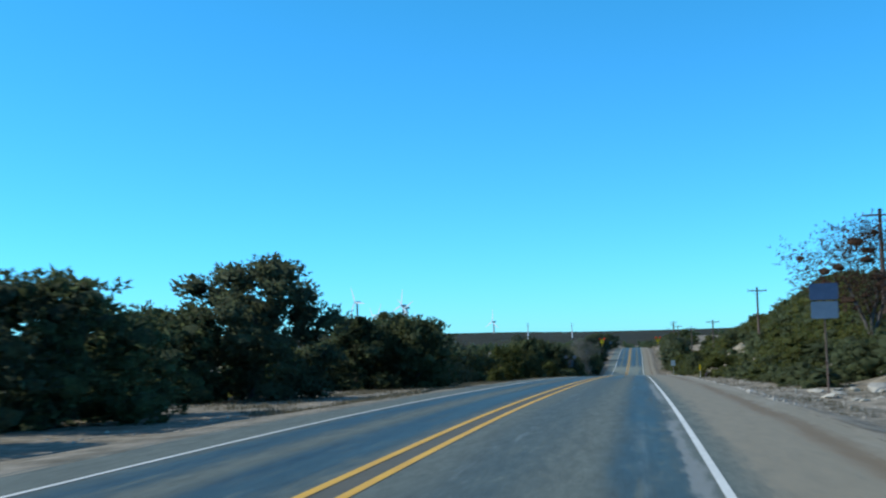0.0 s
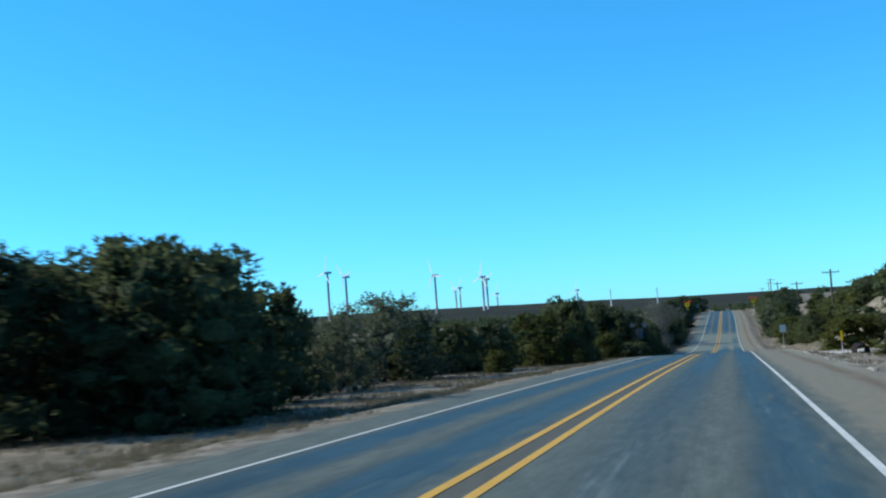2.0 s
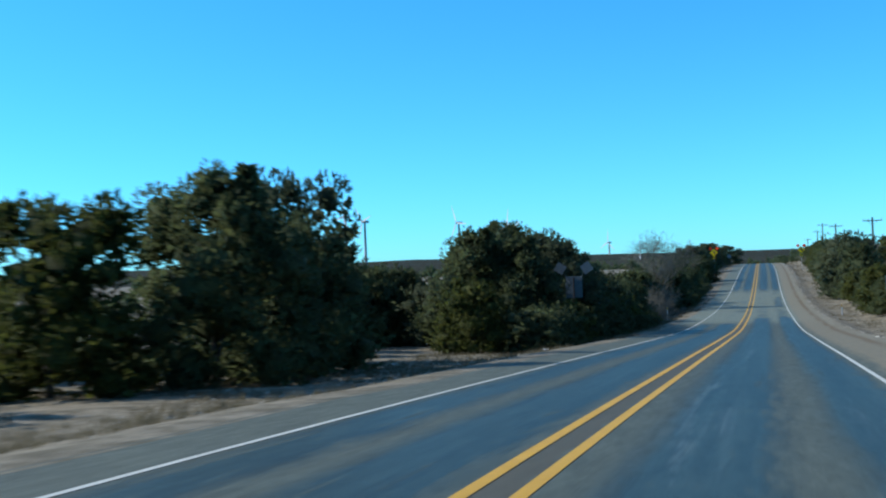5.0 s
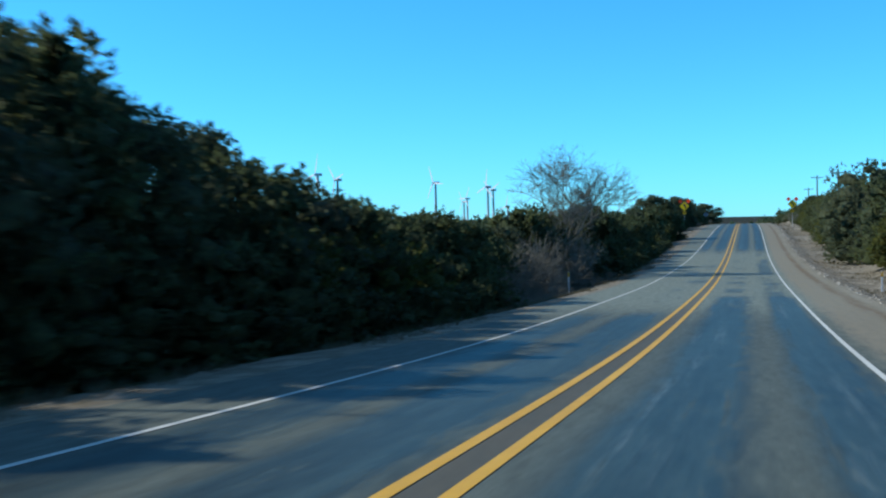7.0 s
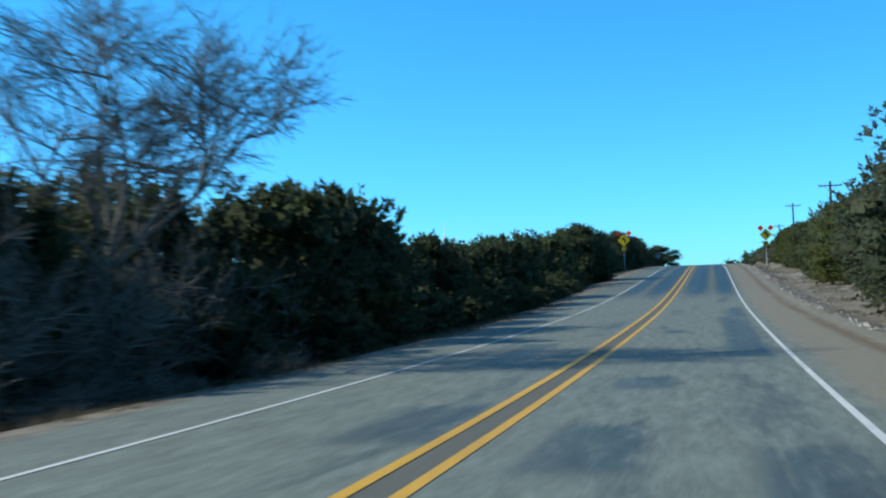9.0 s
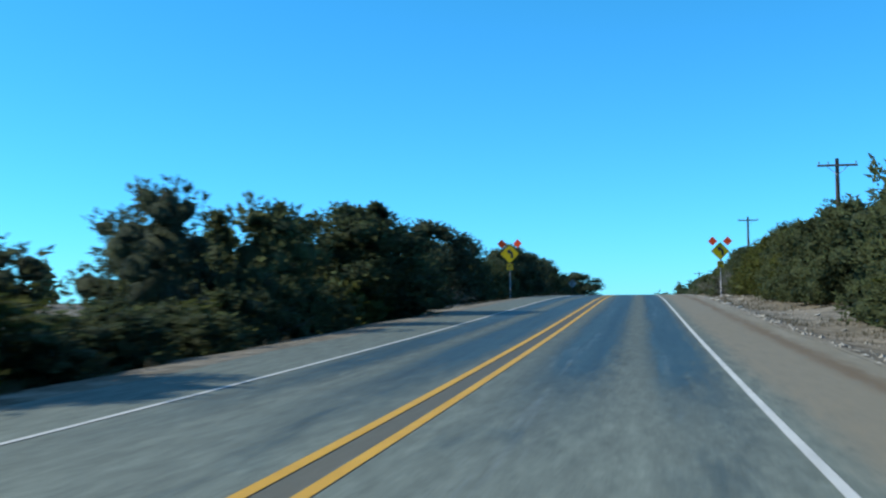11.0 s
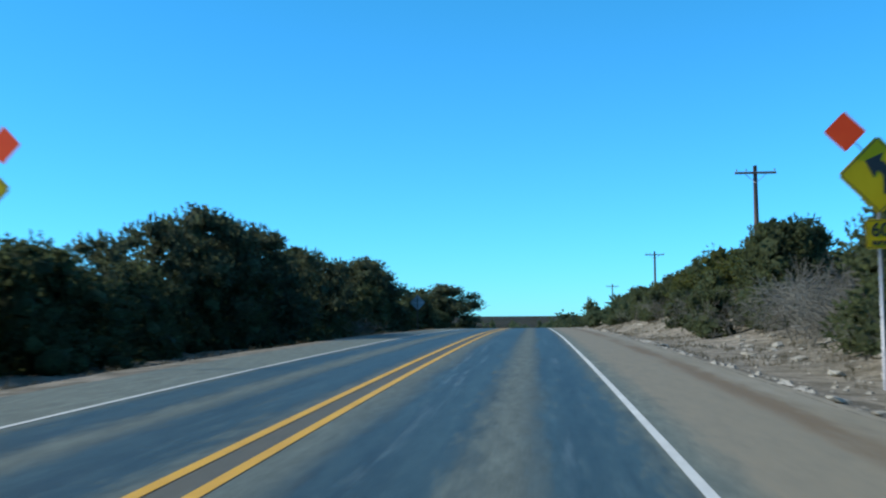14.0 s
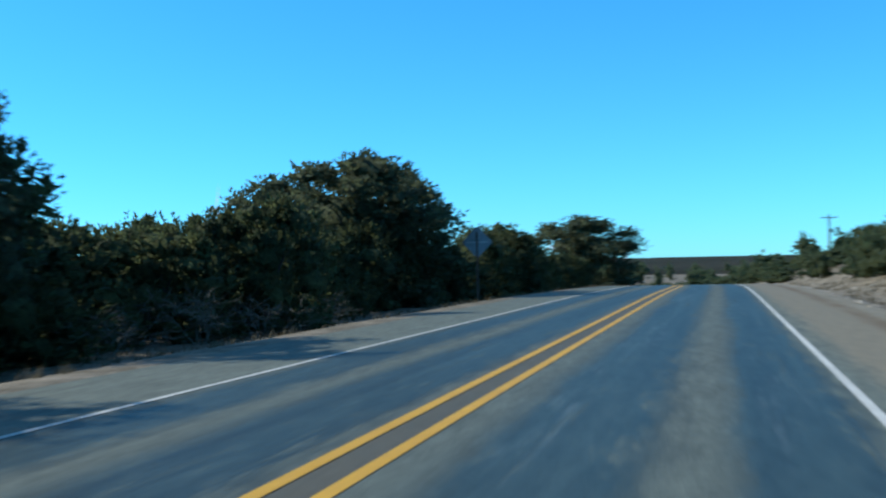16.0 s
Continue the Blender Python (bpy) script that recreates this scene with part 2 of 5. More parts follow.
    wet = calc(n, l, "MULTIPLY", wet, calc(n, l, "MULTIPLY_ADD", step(scrape.outputs["Fac"], 0.56, 0.74), -0.6, 1.0))
    wet = calc(n, l, "MINIMUM", calc(n, l, "ADD", wet, calc(n, l, "MULTIPLY", inlane, calc(n, l, "ADD", calc(n, l, "MULTIPLY", again, 0.18), calc(n, l, "MULTIPLY", step(v, 95, 130), calc(n, l, "MULTIPLY", step(v, 196, 186), 0.18))))), 0.88)
    wet = calc(n, l, "MULTIPLY", wet, step(sep.outputs[0], 3.62, 3.48))
    gritty = calc(n, l, "ADD", calc(n, l, "MULTIPLY", grit.outputs["Fac"], 0.55), calc(n, l, "MULTIPLY", chips.outputs["Fac"], 0.45))
    stone = ramp(n, l, gritty, ((0.34, (0.070, 0.088, 0.070)), (0.66, (0.205, 0.236, 0.188))))
    tar = ramp(n, l, gritty, ((0.34, (0.011, 0.023, 0.021)), (0.68, (0.050, 0.079, 0.069))))
    shade = calc(n, l, "MULTIPLY", calc(n, l, "MULTIPLY_ADD", mottle.outputs["Fac"], 1.3, 0.30), calc(n, l, "MULTIPLY_ADD", calc(n, l, "MULTIPLY", step(v, 186, 200), calc(n, l, "MULTIPLY_ADD", again, -0.36, 0.72)), 0.8, calc(n, l, "MULTIPLY_ADD", step(v, 100, 150), -0.05, 0.86)))
    tone = n.new("ShaderNodeHueSaturation")
    l.new(stone, tone.inputs["Color"])
    l.new(shade, tone.inputs["Value"])
    worn = n.new("ShaderNodeMapping")
    worn.inputs["Scale"].default_value = (2.2, 0.05, 1)
    l.new(tc.outputs["UV"], worn.inputs["Vector"])
    polish = node(n, "ShaderNodeTexNoise", Scale=1.0, Detail=6.0, Roughness=0.7)
    l.new(worn.outputs[0], polish.inputs["Vector"])
    sheen = n.new("ShaderNodeHueSaturation")
    l.new(tar, sheen.inputs["Color"])
    l.new(calc(n, l, "ADD", calc(n, l, "MULTIPLY_ADD", polish.outputs["Fac"], 2.6, -0.75), calc(n, l, "MULTIPLY_ADD", mottle.outputs["Fac"], 1.4, -0.25)), sheen.inputs["Value"])
    col = mixed(n, l, wet, tone.outputs["Color"], sheen.outputs["Color"])
    # long pale scrapes down the wheel paths
    long_ = n.new("ShaderNodeMapping")
    long_.inputs["Scale"].default_value = (3.6, 0.10, 1)
    l.new(tc.outputs["UV"], long_.inputs["Vector"])
    drag = node(n, "ShaderNodeTexNoise", Scale=1.0, Detail=5.0, Roughness=0.7)
    l.new(long_.outputs[0], drag.inputs["Vector"])
    rubbed = calc(n, l, "MULTIPLY", calc(n, l, "MAXIMUM", band(1.15, 0.26, 0.2), calc(n, l, "MULTIPLY", band(2.9, 0.2, 0.15), 0.6)), step(calc(n, l, "MULTIPLY_ADD", mottle.outputs["Fac"], 0.35, drag.outputs["Fac"]), 0.70, 0.92))
    col = mixed(n, l, calc(n, l, "MULTIPLY", rubbed, 0.6), col, (0.19, 0.235, 0.23))
    # brown dirt between the centre lines, a pale bare strip inside the edge line at the start
    col = mixed(n, l, calc(n, l, "MULTIPLY", band(0.0, 0.2, 0.05), calc(n, l, "MULTIPLY_ADD", mottle.outputs["Fac"], 0.8, 0.15)), col, (0.105, 0.082, 0.052))
    bare = calc(n, l, "MULTIPLY", calc(n, l, "MULTIPLY", band(3.42, 0.09, 0.05), step(v, 50, 44)), step(blot.outputs["Fac"], 0.36, 0.46))
    col = mixed(n, l, bare, col, (0.20, 0.215, 0.19))
    # tan dust on the shoulder, a rusty line of silt and the pale bare edge beyond it
    verge = calc(n, l, "MULTIPLY", step(u, 3.65, 4.2), calc(n, l, "MULTIPLY_ADD", mottle.outputs["Fac"], 0.7, 0.42))
    col = mixed(n, l, verge, col, (0.27, 0.23, 0.15))
    dust = calc(n, l, "MULTIPLY", band(5.32, 0.2, 0.18), step(blot.outputs["Fac"], 0.25, 0.55))
    col = mixed(n, l, calc(n, l, "MULTIPLY", dust, 0.9), col, (0.172, 0.124, 0.066))
    lip = calc(n, l, "MULTIPLY", band(5.9, 0.3, 0.22), calc(n, l, "MULTIPLY", mottle.outputs["Fac"], step(blot.outputs["Fac"], 0.42, 0.6)))
    col = mixed(n, l, lip, col, (0.31, 0.285, 0.21))
    l.new(col, b.inputs["Base Color"])
    l.new(calc(n, l, "MULTIPLY_ADD", wet, -0.36, 0.82), b.inputs["Roughness"])
    bumped(n, l, b, gritty, 0.4, 0.014)
    return m


ASPHALT = asphalt_material()


def earth_material():
    m, n, l, b = material("dry_earth", 0.95, spec=0.2)
    tc = n.new("ShaderNodeTexCoord")
    layers = [node(n, "ShaderNodeTexNoise", Scale=q, Detail=5.0, Roughness=0.65) for q in (13.0, 1.3, 0.22)]
    for q in layers:
        l.new(tc.outputs["Object"], q.inputs["Vector"])
    fine, mid, big = (q.outputs["Fac"] for q in layers)
    base = ramp(n, l, calc(n, l, "ADD", calc(n, l, "MULTIPLY", fine, 0.5), calc(n, l, "MULTIPLY", mid, 0.5)), ((0.36, (0.105, 0.092, 0.062)), (0.64, (0.30, 0.265, 0.19))))
    pale = ramp(n, l, fine, ((0.35, (0.21, 0.182, 0.13)), (0.65, (0.46, 0.41, 0.32))))
    mask = ramp(n, l, calc(n, l, "ADD", calc(n, l, "MULTIPLY", mid, 0.6), calc(n, l, "MULTIPLY", big, 0.4)), ((0.47, (0, 0, 0)), (0.64, (1, 1, 1))))
    l.new(mixed(n, l, mask, base, pale), b.inputs["Base Color"])
    bumped(n, l, b, fine, 0.6, 0.04)
    return m


EARTH = earth_material()
FAR_WOODS = surface("far_scrub", (0.020, 0.024, 0.016), (0.074, 0.070, 0.050), 0.16, 0.95, bump=1.0, deep=3.0, coarse=0.012, spec=0.05)
YELLOW_LINE = surface("yellow_road_paint", (0.6, 0.31, 0.012), (0.8, 0.45, 0.025), 9.0, 0.6, bump=0.2, coarse=0.7)
WHITE_LINE = surface("white_road_paint", (0.48, 0.5, 0.45), (0.74, 0.76, 0.69), 9.0, 0.8, bump=0.2, coarse=0.7)
LIMESTONE = surface("limestone", (0.27, 0.25, 0.19), (0.56, 0.525, 0.43), 5.0, 0.9, bump=0.6, deep=0.03, vary=0.4)
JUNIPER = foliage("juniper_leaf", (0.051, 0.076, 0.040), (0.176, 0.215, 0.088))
OAK = foliage("oak_leaf", (0.054, 0.078, 0.050), (0.170, 0.205, 0.102))
OLIVE = foliage("olive_leaf", (0.05, 0.075, 0.02), (0.19, 0.205, 0.05))
SAGE = foliage("sage_leaf", (0.12, 0.15, 0.085), (0.2, 0.228, 0.135))
RUSSET = foliage("russet_leaf", (0.05, 0.03, 0.02), (0.15, 0.09, 0.055))
BARK = surface("bark", (0.05, 0.042, 0.036), (0.17, 0.15, 0.13), 12.0, 0.95, bump=0.8, deep=0.02)
TWIG = surface("grey_twig", (0.10, 0.097, 0.076), (0.245, 0.238, 0.19), 8.0, 0.95)
STRAW = foliage("dry_grass", (0.11, 0.10, 0.06), (0.28, 0.245, 0.16))
STEEL = surface("galvanised_steel", (0.35, 0.36, 0.37), (0.55, 0.56, 0.57), 14.0, 0.5, 0.7, bump=0.1)
AMBER = surface("amber_sheeting", (0.62, 0.34, 0.04), (0.74, 0.42, 0.06), 6.0, 0.5, bump=0.03)
SIGN_YELLOW = surface("yellow_sheeting", (0.64, 0.40, 0.004), (0.76, 0.48, 0.008), 3.0, 0.6, bump=0.02, spec=0.2)
SIGN_ORANGE = surface("orange_sheeting", (0.9, 0.06, 0.015), (0.98, 0.09, 0.02), 3.0, 0.6, bump=0.02, spec=0.15)
SIGN_BLACK = surface("black_sheeting", (0.01, 0.01, 0.01), (0.025, 0.025, 0.025), 5.0, 0.5, bump=0.02)
CALICHE = surface("caliche", (0.42, 0.39, 0.33), (0.68, 0.64, 0.56), 3.0, 0.95, bump=0.5, deep=0.03)
SIGN_PALE = surface("faded_sheeting", (0.22, 0.30, 0.31), (0.34, 0.42, 0.43), 3.0, 0.5, bump=0.02)
SIGN_DIM = surface("dim_sheeting", (0.10, 0.15, 0.2), (0.16, 0.22, 0.28), 3.0, 0.5, bump=0.02)
SIGN_BLUE = surface("blue_sheeting", (0.03, 0.06, 0.12), (0.06, 0.1, 0.18), 3.0, 0.5, bump=0.02)
SIGN_DULL = surface("dull_aluminium", (0.17, 0.21, 0.225), (0.3, 0.34, 0.36), 6.0, 0.6, 0.1, bump=0.05)
# aluminium with the shade on the speed sign's back put into its colour
SIGN_BACK_SHADED = surface("shaded_aluminium", (0.07, 0.095, 0.105), (0.15, 0.18, 0.195), 6.0, 0.5, 0.3, bump=0.05)
POLE_WOOD = surface("creosoted_wood", (0.07, 0.045, 0.035), (0.19, 0.13, 0.10), 10.0, 0.9, bump=0.5)
PLASTIC_WHITE = surface("white_plastic", (0.62, 0.62, 0.6), (0.78, 0.78, 0.76), 6.0, 0.5, bump=0.05)
TURBINE_WHITE = surface("turbine_white", (0.62, 0.63, 0.64), (0.78, 0.78, 0.78), 0.3, 0.5, bump=0.02)
# turbine white greyed in its colour, as it looks against the bright sky
BACKLIT_GREY = surface("backlit_grey", (0.3, 0.32, 0.34), (0.42, 0.44, 0.46), 0.3, 0.5, bump=0.02)
# coloured near black for the shade inside the pipe's open end
SHADED_PIPE = surface("shaded_pipe", (0.012, 0.010, 0.008), (0.045, 0.032, 0.024), 8.0, 0.95, bump=0.4, spec=0.1)
CERAMIC = surface("insulator", (0.25, 0.27, 0.28), (0.4, 0.42, 0.43), 9.0, 0.3, bump=0.02)


# ---- builders ----
def mesh_of(name, verts, faces, mat, uvs=None, flat=True):
    me = bpy.data.meshes.new(name)
    me.from_pydata(verts, [], faces)
    if uvs is not None:
        lay = me.uv_layers.new(name="UVMap")
        idx = np.empty(len(me.loops), dtype=np.int32)
        me.loops.foreach_get("vertex_index", idx)
        lay.data.foreach_set("uv", np.asarray(uvs, dtype=np.float32)[idx].ravel())
    me.materials.append(mat)
    if not flat:
        me.polygons.foreach_set("use_smooth", [True] * len(me.polygons))
    me.update()
    return me


def part(name, data, mat, parent, label="", m=None):
    """Links a bmesh or mesh as one object under a thing or a part."""
    if isinstance(data, bmesh.types.BMesh):
        me = bpy.data.meshes.new(name)
        data.to_mesh(me)
        data.free()
        me.materials.append(mat)
        data = me
    ob = new(name, data)
    ob.parent = parent
    if m is not None:
        ob.matrix_basis = m
    return tagged(ob, label)


def thing(name, m, label, category, group="", kind=""):
    ob = new(name)
    ob.empty_display_size = 0.2
    ob.matrix_basis = m
    return tagged(ob, label, category, group, kind)


def box(bm, x0, y0, z0, x1, y1, z1, bevel=0.0):
    ps = [(x, y, z) for z in (z0, z1) for y in (y0, y1) for x in (x0, x1)]
    vs = [bm.verts.new(p) for p in ps]
    fs = [bm.faces.new([vs[i] for i in f]) for f in ((0, 2, 3, 1), (4, 5, 7, 6), (0, 1, 5, 4), (1, 3, 7, 5), (3, 2, 6, 7), (2, 0, 4, 6))]
    if bevel:
        es = list({e for f in fs for e in f.edges})
        bmesh.ops.bevel(bm, geom=es, offset=bevel, segments=1, affect="EDGES")
    return bm


def tube(bm, path, radii, sides=8, caps=True):
    """A tapered tube along points."""
    rings = []
    pts = [Vector(p) for p in path]
    for i, p in enumerate(pts):
        d = (pts[min(i + 1, len(pts) - 1)] - pts[max(i - 1, 0)]).normalized()
        a = d.cross(Vector((0.31, 0.17, 0.93)) if abs(d.z) < 0.9 else Vector((1, 0, 0))).normalized()
        b = d.cross(a)
        rings.append([bm.verts.new(p + (a * math.cos(k * 2 * math.pi / sides) + b * math.sin(k * 2 * math.pi / sides)) * radii[i]) for k in range(sides)])
    for r, s in zip(rings, rings[1:]):
        for k in range(sides):
            f = bm.faces.new((r[k], r[(k + 1) % sides], s[(k + 1) % sides], s[k]))
            f.smooth = True
    if caps:
        bm.faces.new(rings[0])
        bm.faces.new(list(reversed(rings[-1])))
    return bm


def strip(x0, x1, y0, y1, step, lift, name, mat, uv=False):
    """A strip that follows the road between two offsets."""
    verts, faces, uvs = [], [], []
    n = int((y1 - y0) / step) + 1
    cols = max(int((x1 - x0) / 1.2), 1) + 1
    for i in range(n):
        y = y0 + i * step
        for k in range(cols):
            a, b = (left_edge(y) - 0.12, right_edge(y) + 0.12) if uv else (x0, x1)
            x = a + (b - a) * k / (cols - 1)
            verts.append((road_x(y) + x, y, road_z(y) + lift))
            uvs.append((x, y))
    for i in range(n - 1):
        for k in range(cols - 1):
            a = i * cols + k
            faces.append((a, a + 1, a + cols + 1, a + cols))
    return mesh_of(name, verts, faces, mat, uvs, flat=False)


# ---- ground and road ----
def build_ground():
    xs = sorted({*(-5.6 - 0.6 * k for k in range(25)), *(6.1 + 0.6 * k for k in range(30)), -5.0, -2.5, 0.0, 2.5, 5.4,
                 *(-20.5 - 3 * (1.16 ** k) * k for k in range(1, 26)), *(24 + 3 * (1.16 ** k) * k for k in range(1, 26))})
    ys = sorted({*np.arange(-30, 480, 1.5).tolist(), *(480 + 3 * (1.14 ** k) * k for k in range(30)), *(-30 - 4 * (1.2 ** k) * k for k in range(1, 20))})
    verts, faces = [], []
    for y in ys:
        for x in xs:
            yc = min(max(y, -20.0), 600.0)
            side = x
            if -8.0 < x <= -5.6:
                side = -8.0 + (x + 8.0) * (left_edge(yc) + 8.0) / 2.4
            elif -5.6 < x < -4.0:
                side = left_edge(yc) + 0.5
            elif 6.1 <= x < 9.1:
                side = 9.1 - (9.1 - x) * (9.1 - right_edge(yc)) / 3.0
            X = side + road_x(yc) * (1.0 if abs(x) < 30 else 0.0)
            z = ground_z(X, y) + 0.004
            if -5.6 < x < 6.1:
                z -= 0.12
            verts.append((X, y, z))
    w = len(xs)
    for i in range(len(ys) - 1):
        for k in range(w - 1):
            a = i * w + k
            faces.append((a, a + 1, a + w + 1, a + w))
    ob = new("ground", mesh_of("ground", verts, faces, EARTH, flat=False))
    return tagged(ob, "dry tan earth and sparse grass beside the road", "ground", kind="structure")


build_ground()
ROAD = new("road", strip(-5.5, 6.0, -30, 600, 1.5, 0.0, "road", ASPHALT, uv=True))
tagged(ROAD, "worn grey asphalt highway with dark wheel tracks", "road", kind="structure")
for off, wide, mat, nm, lab in ((-0.165, 0.12, YELLOW_LINE, "centre_line", "solid yellow painted centre line on asphalt"),
                                (0.235, 0.12, YELLOW_LINE, "centre_line", "solid yellow painted centre line on asphalt"),
                                (3.60, 0.09, WHITE_LINE, "edge_line", "solid white painted edge line on asphalt"),
                                (-3.06, 0.085, WHITE_LINE, "edge_line", "solid white painted edge line on asphalt")):
    tagged(new(nm, strip(off - wide / 2, off + wide / 2, -30, 600, 3.0, 0.006, nm, mat)), lab, "road marking", kind="structure")


# ---- plants ----
def leaves(rng, centres, outs, size, slim):
    """Narrow leaf sprays at the given points, as vertex and normal arrays."""
    k = len(centres)
    d = outs / (np.linalg.norm(outs, axis=1)[:, None] + 1e-9) + rng.normal(0, 0.45, (k, 3))
    d /= np.linalg.norm(d, axis=1)[:, None]
    s = np.cross(d, rng.normal(0, 1, (k, 3)))
    s /= np.linalg.norm(s, axis=1)[:, None] + 1e-9
    ln = size * rng.uniform(0.6, 1.4, (k, 1))
    v = np.stack([centres - s * ln * slim, centres + s * ln * slim, centres + d * ln], 1)
    back = np.einsum("ij,ij->i", np.cross(v[:, 1] - v[:, 0], v[:, 2] - v[:, 0]), outs) < 0
    v[back] = v[back][:, [1, 0, 2]]
    soft = outs / (np.linalg.norm(outs, axis=1)[:, None] + 1e-9) + rng.normal(0, 0.45, (k, 3))
    soft /= np.linalg.norm(soft, axis=1)[:, None]
    return v.reshape(-1, 3), np.repeat(soft, 3, axis=0)


def crown_mesh(name, seed, mat, shape, tufts, each, size, slim=0.3, core=1):
    """A crown one unit high and one wide: boughs packed into an uneven mass, with pointed tufts of leaf sprays all over it."""
    rng = np.random.default_rng(seed)
    lobes = []
    n = shape["lobes"]
    lo, hi = shape["span"]
    for i in range(n):
        h = lo + (hi - lo) * ((i + rng.uniform(0, 1)) / n)
        reach = shape["reach"](h)
        a = i * 2.4 + rng.uniform(-0.6, 0.6)
        r = reach * rng.uniform(0.6, 1.0) if i % 4 else reach * rng.uniform(0.1, 0.45)
        rad = rng.uniform(*shape["radius"])
        lobes.append((r * math.cos(a), r * math.sin(a), min(max(h, rad * 0.6), 1.0 - rad), rad))
    crest = shape["radius"][0]
    lobes.append((rng.uniform(-0.08, 0.08), rng.uniform(-0.08, 0.08), 1.0 - crest, crest))
    for i in range(shape.get("spires", 0)):
        a, r = i * 2.4 + rng.uniform(-0.5, 0.5), 0.3 * math.sqrt((i + 0.5) / shape["spires"])
        top = 1.06 - 0.9 * r * rng.uniform(0.5, 1.3)
        for k in range(4):
            lobes.append((r * math.cos(a), r * math.sin(a), top - 0.045 * k, 0.028 + 0.014 * k))
    heart = shape.get("heart", 0.0)
    if lo < 0.2:
        # low boughs that reach the ground all round
        for i in range(shape.get("skirt", 5)):
            a, rad = i * 6.283 / shape.get("skirt", 5) + rng.uniform(-0.3, 0.3), shape["radius"][1] * rng.uniform(0.75, 1.0)
            lobes.append((math.cos(a) * 0.29, math.sin(a) * 0.29, rad * 0.7, rad))
    if heart:
        lobes += [(0.0, 0.0, 0.36, heart), (0.0, 0.0, 0.6, heart * 0.9)]
    lobes = np.array(lobes)
    flat = shape.get("flat", 0.9)
    # tufts stand where a bough is not buried in another
    pts, outs = [], []
    area = lobes[:, 3] ** 2
    own = rng.choice(len(lobes), tufts * 4, p=area / area.sum())
    d = rng.normal(0, 1, (len(own), 3))
    d[:, 2] += 0.25
    d /= np.linalg.norm(d, axis=1)[:, None]
    p = lobes[own, :3] + d * lobes[own, 3:4] * np.array([1, 1, flat]) * 0.9
    gap = np.linalg.norm((p[:, None, :] - lobes[None, :, :3]) / np.array([1, 1, flat]), axis=2) - 0.86 * lobes[None, :, 3]
    bare = (gap.min(axis=1) > 0) & (p[:, 2] > 0.01)
    p, d = p[bare][:tufts], d[bare][:tufts]
    axis = d + np.array([0, 0, shape.get("lift", 0.5)]) + rng.normal(0, 0.25, d.shape)
    axis /= np.linalg.norm(axis, axis=1)[:, None]
    long = shape.get("tuft", 0.1) * rng.uniform(0.55, 1.5, (len(p), 1))
    u = rng.uniform(0, 1, (len(p), each, 1)) ** 0.8
    wide = shape.get("tuft", 0.1) * 0.42 * (1.05 - u)
    at = p[:, None, :] + axis[:, None, :] * u * long[:, None, :] + rng.normal(0, 0.55, (len(p), each, 3)) * wide
    out = np.repeat(axis[:, None, :], each, axis=1) + (at - np.array([0, 0, 0.35])) * 1.6
    v, soft = leaves(rng, at.reshape(-1, 3), out.reshape(-1, 3), size, slim)
    keep = np.repeat(v.reshape(-1, 3, 3)[:, :, 2].min(axis=1) > 0.0, 3)
    v, soft = v[keep], soft[keep]
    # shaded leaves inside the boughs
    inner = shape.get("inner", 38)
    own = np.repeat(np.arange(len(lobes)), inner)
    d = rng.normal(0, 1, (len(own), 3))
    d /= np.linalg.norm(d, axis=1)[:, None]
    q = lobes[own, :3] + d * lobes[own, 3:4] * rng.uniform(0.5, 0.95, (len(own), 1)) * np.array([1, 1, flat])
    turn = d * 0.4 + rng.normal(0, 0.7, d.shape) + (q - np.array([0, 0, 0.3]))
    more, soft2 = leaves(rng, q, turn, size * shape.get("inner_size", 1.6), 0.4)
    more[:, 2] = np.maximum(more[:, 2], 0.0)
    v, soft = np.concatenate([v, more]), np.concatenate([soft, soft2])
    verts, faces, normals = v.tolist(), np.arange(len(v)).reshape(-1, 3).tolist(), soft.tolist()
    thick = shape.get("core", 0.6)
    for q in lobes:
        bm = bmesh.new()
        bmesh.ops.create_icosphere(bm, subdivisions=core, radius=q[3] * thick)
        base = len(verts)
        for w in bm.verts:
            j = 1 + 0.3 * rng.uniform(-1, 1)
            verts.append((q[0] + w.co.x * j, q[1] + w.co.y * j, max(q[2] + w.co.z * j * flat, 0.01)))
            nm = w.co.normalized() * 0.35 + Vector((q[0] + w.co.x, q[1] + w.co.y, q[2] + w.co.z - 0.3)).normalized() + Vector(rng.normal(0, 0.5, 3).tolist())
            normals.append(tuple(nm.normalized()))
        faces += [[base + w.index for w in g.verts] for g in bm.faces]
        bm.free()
    verts = np.array(verts)
    verts[:, 2] *= 1.0 / np.percentile(verts[:, 2], 99.3)
    verts[:, :2] *= 0.5 / np.percentile(np.abs(verts[:, :2]), 98.5)
    me = mesh_of(name, verts.tolist(), faces, mat, flat=False)
    me.normals_split_custom_set_from_vertices(normals)
    return me


